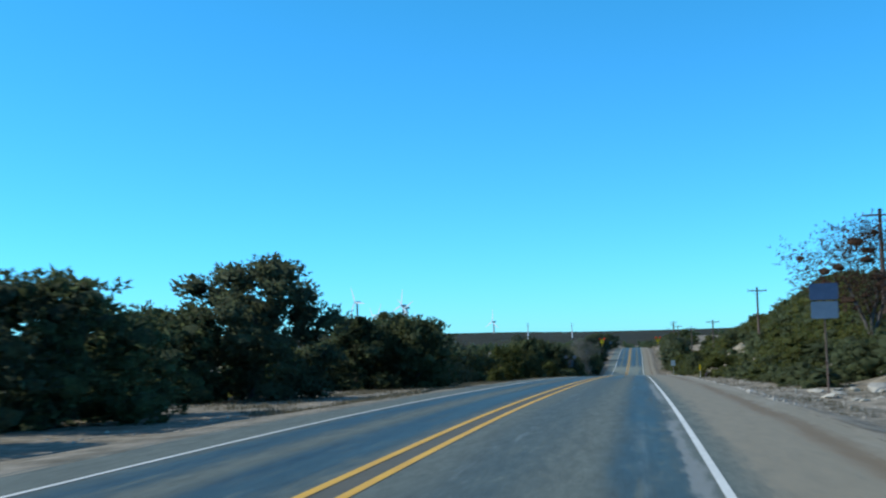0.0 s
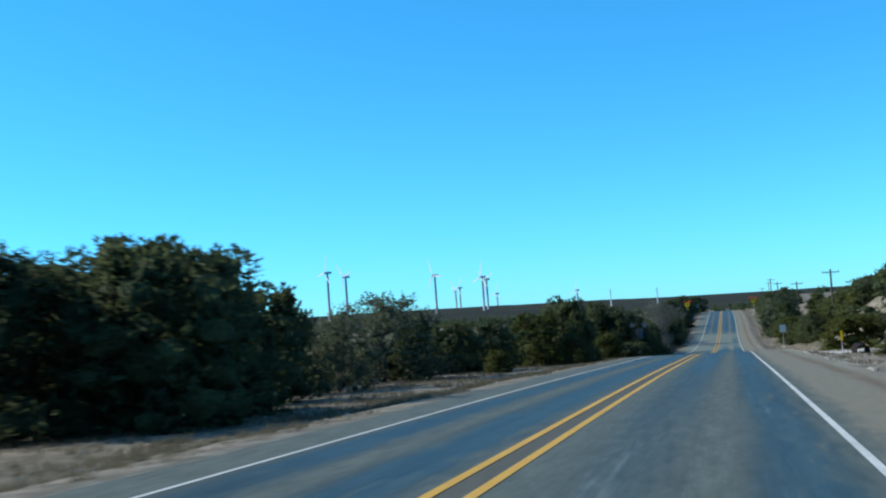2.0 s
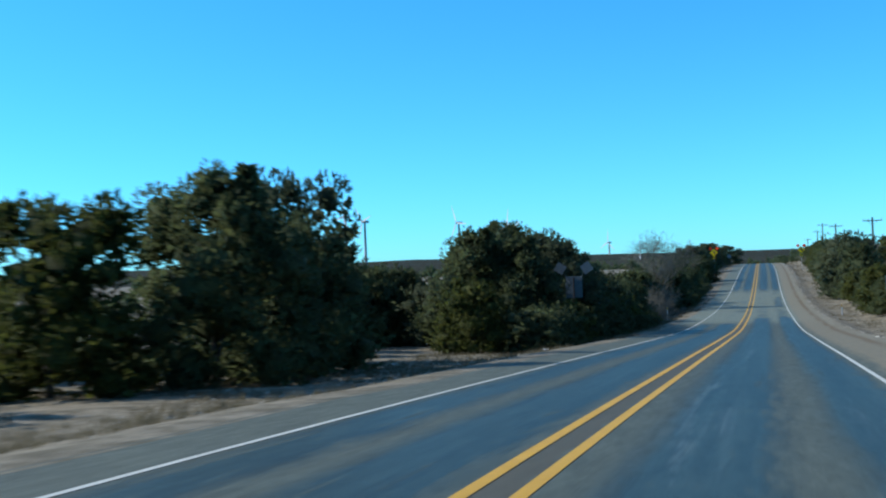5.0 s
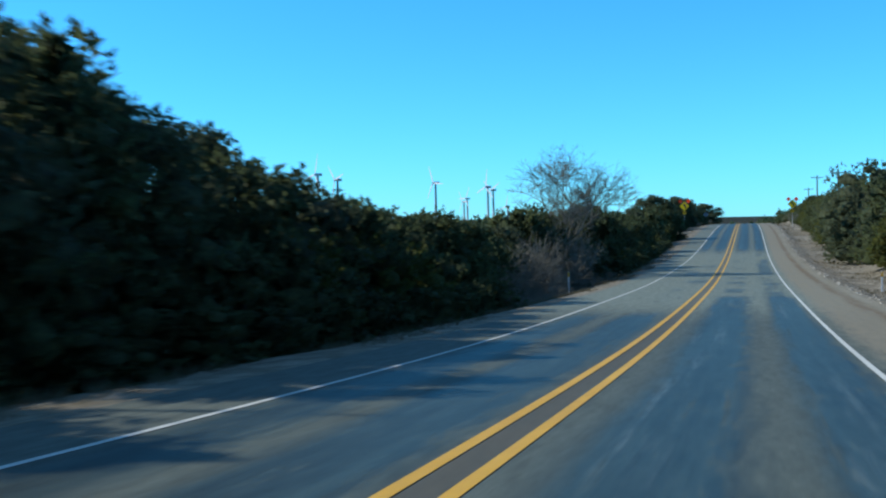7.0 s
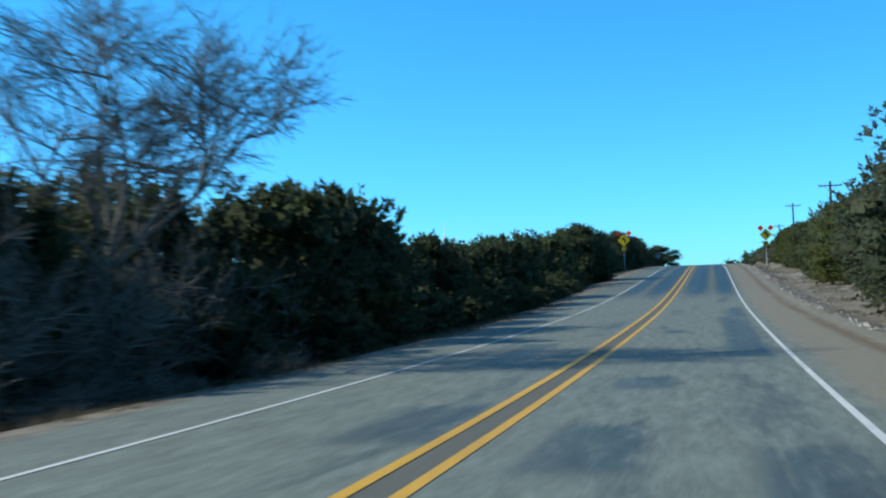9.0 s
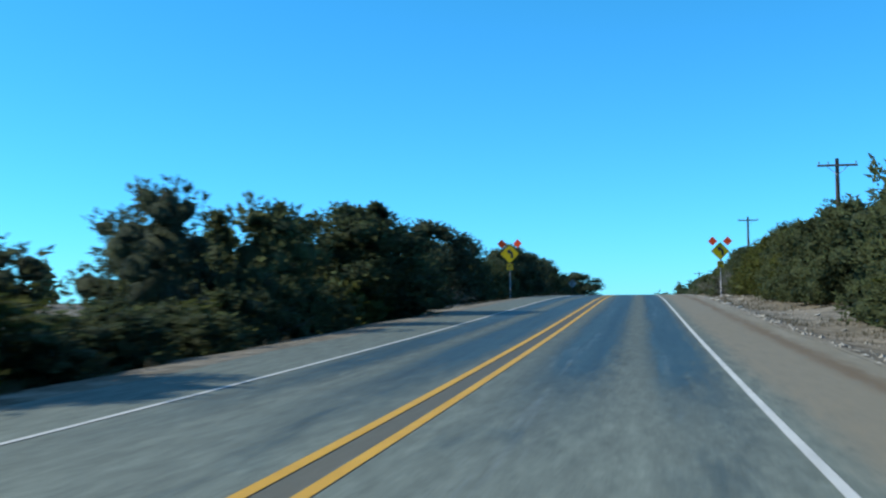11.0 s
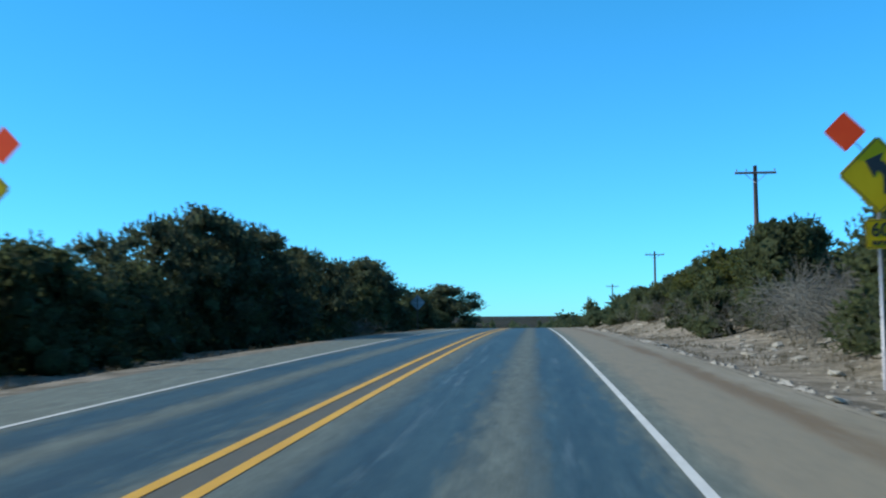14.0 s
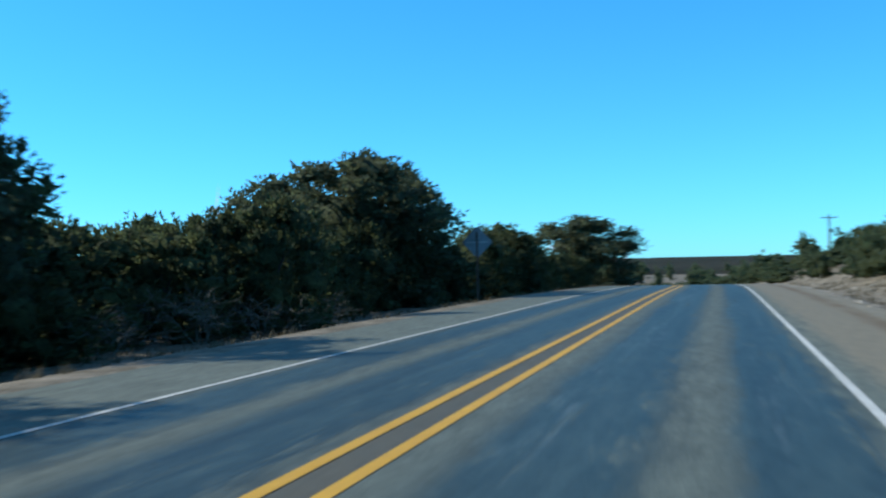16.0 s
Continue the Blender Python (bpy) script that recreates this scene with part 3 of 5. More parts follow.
def trunk_mesh(name, seed, height, stems, spread, girth):
    rng = random.Random(seed)
    bm = bmesh.new()
    for s in range(stems):
        a = s * 6.28 / stems + rng.uniform(-0.4, 0.4)
        p, q = [], []
        for i in range(5):
            u = i / 4
            p.append((math.cos(a) * spread * u * u + rng.uniform(-0.02, 0.02), math.sin(a) * spread * u * u + rng.uniform(-0.02, 0.02), height * u - 0.02))
            q.append(girth * (1.15 - 0.85 * u))
        tube(bm, p, q, 6)
        for i in (2, 3):
            b = a + rng.uniform(-1.2, 1.2)
            e = Vector(p[i]) + Vector((math.cos(b) * spread * 0.6, math.sin(b) * spread * 0.6, height * 0.3))
            tube(bm, [p[i], (Vector(p[i]) + e) / 2 + Vector((0, 0, 0.02)), e], [q[i] * 0.6, q[i] * 0.45, q[i] * 0.2], 5)
    me = bpy.data.meshes.new(name)
    bm.to_mesh(me)
    bm.free()
    me.materials.append(BARK)
    return me


CEDAR = dict(lobes=24, span=(0.06, 0.92), reach=lambda h: 0.36 * math.sqrt(max(1.0 - (max(h - 0.2, 0) / 0.84) ** 1.3, 0.03)), radius=(0.09, 0.16), flat=1.25, lift=1.2, tuft=0.065, heart=0.25, spires=6)
BUSHY = dict(lobes=26, span=(0.06, 0.9), reach=lambda h: 0.37 * max(1.0 - (max(h - 0.36, 0) / 0.66) ** 2, 0.05) ** 0.7, radius=(0.09, 0.165), flat=1.0, lift=0.8, tuft=0.06, heart=0.27, spires=2)
DOME = dict(lobes=30, span=(0.08, 0.9), reach=lambda h: 0.39 * max(1.0 - (max(h - 0.34, 0) / 0.68) ** 2.2, 0.04) ** 0.62, radius=(0.085, 0.15), flat=0.92, lift=0.5, tuft=0.036, heart=0.32)
OPEN = dict(lobes=18, span=(0.36, 0.92), reach=lambda h: 0.38 * math.sqrt(max(1.0 - ((h - 0.6) / 0.5) ** 2, 0.1)), radius=(0.085, 0.15), flat=0.8, lift=0.4, tuft=0.05)
LEAFLESS = dict(OPEN, lobes=22, radius=(0.08, 0.14), core=0.3, inner=20, tuft=0.09)
THIN = dict(DOME, lobes=36, radius=(0.07, 0.13), lift=0.9, core=0.4, inner=60, heart=0.22, tuft=0.06)
SCRUB = dict(BUSHY, lobes=5, radius=(0.2, 0.3), heart=0.3, tuft=0.16, inner=5, core=0.7, skirt=0, spires=0)

KINDS = {}
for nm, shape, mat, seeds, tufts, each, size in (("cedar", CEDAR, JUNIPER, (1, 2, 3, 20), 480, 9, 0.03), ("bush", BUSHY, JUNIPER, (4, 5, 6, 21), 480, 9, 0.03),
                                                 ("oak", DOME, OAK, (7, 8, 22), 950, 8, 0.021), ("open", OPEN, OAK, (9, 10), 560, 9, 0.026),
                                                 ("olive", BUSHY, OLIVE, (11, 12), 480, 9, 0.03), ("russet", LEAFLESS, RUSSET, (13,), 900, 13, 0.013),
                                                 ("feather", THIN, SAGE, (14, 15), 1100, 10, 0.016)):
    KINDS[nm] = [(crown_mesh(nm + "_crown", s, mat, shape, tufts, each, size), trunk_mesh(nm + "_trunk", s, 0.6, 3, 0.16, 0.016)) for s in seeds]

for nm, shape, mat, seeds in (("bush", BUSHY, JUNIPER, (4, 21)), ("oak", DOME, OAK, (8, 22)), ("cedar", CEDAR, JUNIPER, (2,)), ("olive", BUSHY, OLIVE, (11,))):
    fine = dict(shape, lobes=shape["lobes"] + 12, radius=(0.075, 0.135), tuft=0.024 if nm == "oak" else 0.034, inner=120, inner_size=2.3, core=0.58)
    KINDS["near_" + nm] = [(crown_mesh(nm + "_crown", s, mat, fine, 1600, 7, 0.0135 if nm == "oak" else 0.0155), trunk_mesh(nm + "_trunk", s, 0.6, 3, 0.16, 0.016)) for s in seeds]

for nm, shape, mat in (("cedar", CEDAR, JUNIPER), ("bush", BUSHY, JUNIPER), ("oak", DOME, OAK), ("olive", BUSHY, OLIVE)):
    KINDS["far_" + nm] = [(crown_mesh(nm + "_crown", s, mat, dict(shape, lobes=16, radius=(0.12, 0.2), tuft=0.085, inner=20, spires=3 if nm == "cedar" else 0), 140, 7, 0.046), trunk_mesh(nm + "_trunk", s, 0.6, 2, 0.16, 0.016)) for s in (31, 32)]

TREE_NAMES = {"cedar": ("juniper", "dark green juniper with upright sprays on dry ground"), "bush": ("juniper", "dense dark green juniper bush reaching the ground"),
              "oak": ("live_oak", "dark domed live oak beside the road"), "open": ("live_oak", "tall live oak with an open ragged crown"),
              "olive": ("shrub", "olive green roadside shrub in sunlight"), "feather": ("mesquite", "thin grey green mesquite with feathery branches"), "russet": ("oak_tree", "oak with russet brown winter leaves on the bank")}
for nm in ("cedar", "bush", "oak", "olive"):
    TREE_NAMES["far_" + nm] = TREE_NAMES[nm]
for nm in ("bush", "oak", "cedar", "olive"):
    TREE_NAMES["near_" + nm] = TREE_NAMES[nm]
count_of = {k: 0 for k in KINDS}


def tree(kind, x, y, top, width):
    """A tree whose crown ends at a height above the road; big ones close by have finer leaves."""
    if kind in ("bush", "oak") and x > -15.5 and (top > 4.8 and x < 0 or width > 5.5) or kind in ("bush", "oak", "cedar", "olive") and 310 < y < 338 and 0 < x < 13:
        kind = "near_" + kind
    i = count_of[kind]
    count_of[kind] += 1
    crown, trunk = KINDS[kind][i % len(KINDS[kind])]
    pick = random.Random(i * 77 + len(kind))
    foot = ground_z(x, y) - 0.06
    height = max(road_z(y) + top - foot, 1.0)
    width = max(width, (0.7 if kind == "open" else 0.86) * height)
    width *= 1.0 if kind in ("open", "russet") else 1.12
    nm, lab = TREE_NAMES[kind]
    m = Matrix.Translation((x, y, foot)) @ Matrix.Rotation(pick.uniform(0, 6.28), 4, "Z") @ Matrix.Diagonal((width, width, height, 1))
    ob = thing(nm, m, lab, "shrub" if "olive" in kind else "tree")
    part("crown", crown, None, ob)
    part("trunk", trunk, None, ob)
    return ob


LEFT_A = (
    ("bush", -13.0, 27.0, 3.7, 5.5),
    ("bush", -17.0, 43.9, 3.7, 5.0),
    ("oak", -14.9, 47.0, 6.0, 6.9),
    ("bush", -19.0, 44.2, 3.8, 2.5),
    ("olive", -20.0, 63.9, 2.9, 2.6),
    ("olive", -22.0, 72.7, 3.0, 3.2),
    ("cedar", -17.0, 87.2, 3.3, 2.3),
    ("bush", -18.0, 92.6, 3.5, 2.6),
    ("bush", -14.0, 80.5, 3.8, 1.2),
    ("bush", -13.3, 72.5, 4.7, 6.2),
    ("bush", -15.2, 67.8, 4.2, 6.2),
    ("oak", -17.5, 73.0, 4.2, 6.5),
    ("bush", -11.8, 69.5, 4.2, 4.8),
    ("bush", -13.6, 18.0, 3.6, 4.4),
    ("oak", -14.0, 25.0, 3.6, 4.8),
    ("bush", -13.8, 31.5, 3.0, 4.2),
)
LEFT_B = (
    ("feather", -14.5, 89.8, 2.9, 2.0),
    ("feather", -16.5, 101.7, 4.3, 6.6),
    ("feather", -18.5, 112.2, 3.8, 3.9),
    ("cedar", -19.0, 116.9, 3.8, 2.7),
    ("olive", -15.5, 104.2, 2.5, 1.8),
    ("bush", -15.5, 114.5, 3.0, 3.7),
    ("bush", -16.5, 128.4, 3.5, 4.7),
    ("olive", -12.0, 111.1, 1.0, 1.8),
    ("olive", -14.0, 135.1, 4.1, 4.3),
    ("bush", -13.0, 145.0, 3.7, 4.2),
    ("bush", -13.5, 174.2, 5.8, 5.5),
    ("oak", -22.0, 161.2, 4.9, 6.5),
    ("bush", -12.0, 202.2, 3.5, 5.4),
)
LEFT_C = (
    ("open", -13.0, 146.4, 6.0, 4.6),
    ("bush", -11.5, 143.2, 4.2, 3.2),
    ("bush", -13.5, 149.8, 4.1, 3.2),
    ("bush", -21.0, 169.8, 3.6, 2.4),
    ("cedar", -20.0, 171.5, 4.0, 3.3),
    ("bush", -19.0, 174.2, 3.9, 2.9),
    ("bush", -12.5, 167.0, 5.5, 4.4),
    ("bush", -13.0, 178.7, 6.8, 5.8),
    ("oak", -12.0, 185.2, 5.1, 4.0),
    ("olive", -10.5, 158.7, 2.8, 2.5),
    ("bush", -22.0, 167.5, 3.8, 1.5),
    ("bush", -24.0, 174.8, 3.9, 3.9),
    ("cedar", -20.0, 172.9, 4.3, 2.1),
    ("cedar", -11.5, 196.6, 3.4, 3.3),
    ("bush", -10.5, 204.4, 3.2, 3.2),
    ("bush", -11.8, 138.8, 5.0, 4.6),
)
LEFT_D = (
    ("bush", -10.4, 176.4, 5.3, 2.0),
    ("oak", -10.4, 178.8, 4.9, 2.2),
    ("bush", -9.4, 182.7, 4.0, 2.2),
    ("oak", -9.0, 185.4, 3.7, 1.5),
    ("bush", -9.0, 189.6, 3.3, 2.7),
    ("cedar", -9.0, 198.0, 3.1, 4.0),
    ("oak", -11.5, 217.7, 3.2, 2.2),
    ("cedar", -9.0, 188.2, 3.3, 1.6),
    ("bush", -8.8, 192.7, 3.0, 1.6),
    ("bush", -9.0, 197.1, 3.2, 2.0),
    ("bush", -9.0, 200.7, 3.0, 1.9),
    ("bush", -11.0, 211.6, 3.1, 2.3),
    ("cedar", -12.0, 220.7, 3.1, 2.0),
    ("bush", -11.0, 244.6, 4.7, 4.0),
    ("bush", -12.0, 206.7, 3.4, 2.5),
    ("bush", -11.0, 208.7, 3.0, 2.8),
    ("oak", -9.8, 172.5, 5.4, 4.5),
    ("bush", -10.6, 167.0, 5.0, 4.4),
)
LEFT_E = (
    ("cedar", -11.2, 223.6, 4.3, 2.2),
    ("cedar", -9.0, 240.3, 4.5, 4.2),
    ("bush", -9.0, 251.7, 3.3, 1.9),
    ("bush", -10.2, 230.7, 3.8, 2.0),
    ("cedar", -10.6, 225.9, 3.9, 2.1),
    ("bush", -11.5, 231.9, 4.4, 2.7),
    ("cedar", -8.8, 234.8, 4.2, 2.7),
    ("bush", -8.8, 249.7, 3.3, 2.6),
    ("cedar", -8.8, 260.8, 3.3, 3.4),
    ("bush", -9.8, 238.6, 4.5, 1.8),
    ("bush", -9.6, 245.4, 3.9, 1.9),
    ("bush", -9.4, 298.1, 4.3, 6.9),
    ("bush", -10.6, 223.2, 3.5, 2.6),
)
LEFT_F = (
    ("cedar", -9.0, 254.1, 2.9, 1.6),
    ("bush", -9.0, 256.9, 3.1, 1.7),
    ("bush", -9.0, 262.8, 3.4, 1.8),
    ("cedar", -9.4, 268.5, 3.7, 2.3),
    ("cedar", -8.8, 270.6, 3.4, 2.0),
    ("oak", -11.0, 285.2, 4.2, 2.7),
    ("bush", -9.4, 289.1, 3.9, 3.3),
    ("bush", -11.0, 317.7, 2.8, 4.9),
)
LEFT_G = (
    ("oak", -13.0, 332.7, 5.4, 6.7),
    ("oak", -11.5, 336.9, 4.7, 4.6),
    ("bush", -14.0, 325.8, 2.9, 3.5),
    ("bush", -12.5, 353.1, 3.0, 2.2),
    ("bush", -12.5, 346.5, 2.5, 2.4),
    ("bush", -12.0, 357.5, 3.2, 2.5),
    ("open", -12.0, 362.5, 3.7, 3.0),
    ("open", -12.5, 369.4, 4.9, 2.0),
    ("oak", -11.2, 376.7, 5.0, 6.2),
    ("bush", -12.0, 392.1, 5.0, 4.0),
    ("oak", -12.0, 373.1, 5.5, 3.5),
    ("oak", -12.4, 380.0, 5.6, 3.0),
    ("open", -9.8, 383.7, 4.4, 2.8),
    ("open", -9.8, 390.4, 4.3, 3.2),
)
LEFT_H = (
    ("cedar", -12.3, 398.0, 2.4, 2.4),
    ("cedar", -12.3, 401.5, 2.7, 2.4),
    ("oak", -13.6, 419.6, 6.0, 8.0),
    ("oak", -13.0, 425.2, 5.9, 6.1),
    ("oak", -13.8, 412.4, 4.2, 3.9),
    ("bush", -9.8, 403.3, 3.2, 3.0),
    ("cedar", -11.5, 440.1, 3.9, 5.5),
    ("oak", -11.5, 479.7, 6.7, 10.8),
    ("bush", -9.8, 438.7, 3.3, 3.6),
)
RIGHT_A = (
    ("russet", 15.5, 62.4, 8.6, 9.1),
    ("olive", 14.0, 161.1, 3.2, 6.0),
    ("olive", 13.0, 186.8, 4.5, 5.0),
    ("oak", 12.4, 320.5, 4.3, 5.0),
    ("bush", 11.5, 237.9, 6.3, 5.5),
    ("oak", 12.5, 280.9, 5.7, 4.9),
    ("oak", 11.5, 250.8, 7.7, 5.5),
    ("cedar", 12.0, 290.4, 5.3, 4.0),
    ("bush", 11.5, 296.2, 4.5, 4.4),
    ("cedar", 11.5, 314.7, 4.1, 4.0),
    ("oak", 11.2, 258.5, 6.6, 5.0),
)
RIGHT_C = (
    ("bush", 12.0, 350.8, 3.5, 4.5),
    ("cedar", 12.0, 292.2, 5.6, 2.9),
    ("oak", 11.5, 268.4, 6.3, 4.1),
    ("olive", 12.0, 344.6, 3.9, 4.5),
    ("cedar", 12.4, 311.5, 4.8, 3.6),
    ("olive", 11.5, 285.7, 5.4, 3.7),
    ("cedar", 13.8, 379.0, 5.1, 4.5),
    ("olive", 12.0, 334.7, 4.0, 4.1),
)
RIGHT_D = (
    ("cedar", 12.0, 357.3, 4.0, 2.8),
    ("bush", 12.0, 335.9, 3.5, 2.0),
    ("olive", 12.0, 330.5, 4.4, 2.0),
    ("cedar", 11.5, 323.8, 4.3, 2.4),
    ("olive", 11.9, 319.0, 4.4, 2.7),
    ("bush", 11.5, 353.7, 4.0, 2.1),
    ("bush", 13.0, 352.3, 4.3, 2.2),
    ("cedar", 13.0, 345.1, 4.3, 2.4),
    ("olive", 14.3, 381.3, 5.3, 2.8),
    ("olive", 11.5, 348.6, 3.6, 2.3),
    ("cedar", 13.8, 377.7, 5.0, 1.6),
    ("cedar", 14.8, 442.2, 3.9, 3.9),
    ("olive", 15.3, 396.6, 4.2, 3.5),
)
RIGHT_E = (
    ("cedar", 14.8, 467.8, 3.4, 4.1),
    ("cedar", 14.8, 438.5, 3.8, 4.0),
    ("cedar", 15.8, 412.7, 5.5, 3.2),
    ("olive", 16.0, 402.3, 4.5, 3.2),
    ("cedar", 14.8, 455.7, 4.9, 4.5),
    ("cedar", 15.3, 419.6, 5.0, 2.3),
    ("olive", 14.5, 416.2, 4.7, 2.4),
    ("cedar", 15.8, 406.9, 4.1, 3.0),
    ("cedar", 14.3, 472.2, 4.8, 3.8),
    ("olive", 14.3, 447.6, 4.1, 4.5),
)
for stretch in (LEFT_A, LEFT_B, LEFT_C, LEFT_D, LEFT_E, LEFT_F, LEFT_G, LEFT_H, RIGHT_A, RIGHT_C, RIGHT_D, RIGHT_E):
    for kind, x, y, top, width in stretch:
        tree(kind, x, y, top, width)

# low growth at the foot of the hedge
rng = random.Random(19)
y = 159.0
while y < 302:
    if not 203 < y < 229:
        tree(rng.choice(("far_bush", "far_bush", "far_cedar", "far_olive")), rng.uniform(-8.5, -7.9), y, rng.uniform(1.9, 2.6) if 172 < y < 192 else rng.uniform(0.9, 1.9), rng.uniform(2.3, 3.0))
    y += rng.uniform(1.7, 2.5)
for k in range(12):
    tree(rng.choice(("far_bush", "far_cedar")), rng.uniform(-10.9, -10.2), 203 + k * 2.3, rng.uniform(1.7, 2.5), rng.uniform(2.4, 3.0))
for k in range(34):
    x, y = rng.uniform(12.0, 20.0), rng.uniform(48, 112)
    tree("far_" + rng.choice(("bush", "olive", "bush")), x, y, ground_z(x, y) - road_z(y) + rng.uniform(1.0, 2.0), rng.uniform(2.0, 3.2))
# second row behind the hedge and shrubs on the banks
rng = random.Random(11)
y = 150.0
while y < 400:
    tree("far_" + rng.choice(("cedar", "bush", "oak")), rng.uniform(-19, -14), y, rng.uniform(2.6, 3.6), rng.uniform(3.0, 5.0))
    y += rng.uniform(5.0, 8.0)
y = 36.0
while y < 150:
    tree("far_" + rng.choice(("bush", "olive", "bush")), rng.uniform(-25, -18), y, rng.uniform(1.6, 2.6), rng.uniform(3.0, 4.6))
    y += rng.uniform(2.6, 4.2)
y = 338.0
while y < 470:
    tree(rng.choice(("bush", "cedar", "bush")), rng.uniform(-11.8, -10.4), y, rng.uniform(1.9, 3.1), rng.uniform(2.6, 3.8))
    y += rng.uniform(2.6, 4.0)
y = 182.0
while y < 236:
    tree(rng.choice(("bush", "bush", "olive", "cedar")), rng.uniform(10.8, 13.0), y, rng.uniform(2.6, 4.2), rng.uniform(2.6, 3.8))
    y += rng.uniform(3.0, 4.5)
for k in range(70):
    x, y = 12.5 + 26 * rng.random() ** 1.2, rng.uniform(62, 225)
    if 112 < y < 174 and x < 17.5:
        continue
    g = ground_z(x, y) - road_z(y)
    tree("far_" + rng.choice(("bush", "olive", "olive", "cedar")), x, y, g + rng.uniform(1.6, 2.9), rng.uniform(2.4, 4.2))
for k in range(26):
    x, y = rng.uniform(15, 26), rng.uniform(236, 470)
    g = ground_z(x, y) - road_z(y)
    tree("far_" + rng.choice(("bush", "olive", "cedar")), x, y, g + rng.uniform(1.8, 2.8), rng.uniform(2.4, 4.0))


def grow(bm, p, d, length, radius, depth, rng, spread, droop, sides, kids=3):
    """One limb and its branches."""
    pts, radii = [p], [radius]
    n = 3 if depth > 1 else 1 + depth
    for i in range(n):
        d = (d + Vector((rng.gauss(0, 0.16), rng.gauss(0, 0.16), rng.gauss(0, 0.1) + droop))).normalized()
        pts.append(pts[-1] + d * length / n)
        radii.append(radius * (1 - 0.4 * (i + 1) / n))
    tube(bm, pts, radii, sides, caps=False)
    if depth == 0:
        return
    for k in range(kids if depth < 4 else 3):
        at = pts[-1] if k == 0 else pts[rng.randrange(1, len(pts))]
        w = (d + Vector((rng.gauss(0, spread), rng.gauss(0, spread), rng.gauss(0, spread * 0.7)))).normalized()
        grow(bm, at, w, length * rng.uniform(0.55, 0.85), max(radius * 0.6, 0.006), depth - 1, rng, spread, droop * 0.6, 3 if depth < 4 else 5, kids)


def twig_mesh(name, seed, stems, lean, length, radius, depth, spread, droop, kids):
    rng = random.Random(seed)
    bm = bmesh.new()
    for s in range(stems):
        a = s * 6.283 / stems + rng.uniform(-0.5, 0.5)
        d = Vector((math.cos(a) * lean, math.sin(a) * lean, 1.0)).normalized()
        grow(bm, Vector((math.cos(a) * 0.06, math.sin(a) * 0.06, -0.05)), d, length, radius, depth, rng, spread, droop, 3, kids)
    me = bpy.data.meshes.new(name)
    bm.to_mesh(me)
    bm.free()
    me.materials.append(TWIG)
    return me


def bare_tree(x, y):
    ob = thing("bare_tree", pose(x, y, ground_z(x, y) - 0.05), "leafless grey tree with fine spreading twigs", "tree")
    bm = bmesh.new()
    tube(bm, [(0, 0, -0.1), (-0.1, -0.05, 0.9), (0.02, 0.05, 1.9), (0.1, 0.15, 2.8)], [0.2, 0.16, 0.14, 0.12], 9)
    part("trunk", bm, TWIG, ob)
    for k, (dx, dy, dz, ln) in enumerate(((0.6, 0.7, 0.95, 1.95), (0.3, 0.3, 1.3, 1.8), (-0.1, -0.25, 1.3, 1.65), (-0.4, -0.6, 0.9, 1.7), (-0.65, -0.7, 0.5, 1.5), (0.75, 0.4, 0.7, 1.7), (0.05, 0.15, 1.5, 1.75))):
        bm = bmesh.new()
        grow(bm, Vector((0.09, 0.13, 2.7)), Vector((dx, dy, dz)).normalized(), ln * 1.24, 0.075, 5, random.Random(60 + k), 0.58, -0.012, 6, 5)
        part("limb", bm, TWIG, ob)
    return ob


bare_tree(-9.2, 227.4)
THICKETS = [twig_mesh("thicket", s, 4, 0.8, 0.75, 0.012, 3, 0.75, 0.0, 4) for s in (1, 2, 3)]


def thicket(i, x, y, size, tall):
    m = Matrix.Translation((x, y, ground_z(x, y))) @ Matrix.Rotation(i * 1.9, 4, "Z") @ Matrix.Diagonal((size, size, tall, 1))
    ob = new("thicket", THICKETS[i % 3])
    ob.matrix_basis = m
    tagged(ob, "tangle of bare grey twigs among the junipers", "shrub", "bare thickets")


rng = random.Random(21)
for i in range(13):
    thicket(i, rng.uniform(-9.6, -8.9) if 212 < 204 + i * 2.0 < 225 else rng.uniform(-8.8, -8.1), 204 + i * 2.0, rng.uniform(0.9, 1.3), rng.uniform(0.9, 1.5))
for i in range(8):
    thicket(i, rng.uniform(-9.9, -8.9), 222 + i * 2.0, rng.uniform(1.2, 1.6), rng.uniform(1.6, 2.3))
for i in range(12):
    thicket(i, rng.uniform(-9.6, -9.0), 213 + i * 1.5, rng.uniform(1.3, 1.8), rng.uniform(1.8, 2.4) + 0.06 * i)
for i in range(15):
    thicket(i, rng.uniform(-9.3, -8.7), 214.5 + i * 1.25, rng.uniform(1.2, 1.6), rng.uniform(1.6, 2.1) + 0.05 * i)
for i in range(22):
    thicket(i, rng.uniform(-8.4, -7.9) if 211 < 199 + i * 1.6 < 220 else rng.uniform(-7.4, -6.6), 199 + i * 1.6, rng.uniform(0.6, 0.9), rng.uniform(0.35, 0.6))
for i in range(44):
    if i > 6 and not 199 < 150 + i * 3.0 < 232:
        tree("far_bush", rng.uniform(-7.3, -6.7), 150 + i * 3.0, rng.uniform(0.6, 1.0), rng.uniform(1.4, 2.0))
for i in range(4):
    thicket(i, rng.uniform(-11.2, -10.2), 322 + i * 2.6, rng.uniform(1.1, 1.4), rng.uniform(0.8, 1.1))
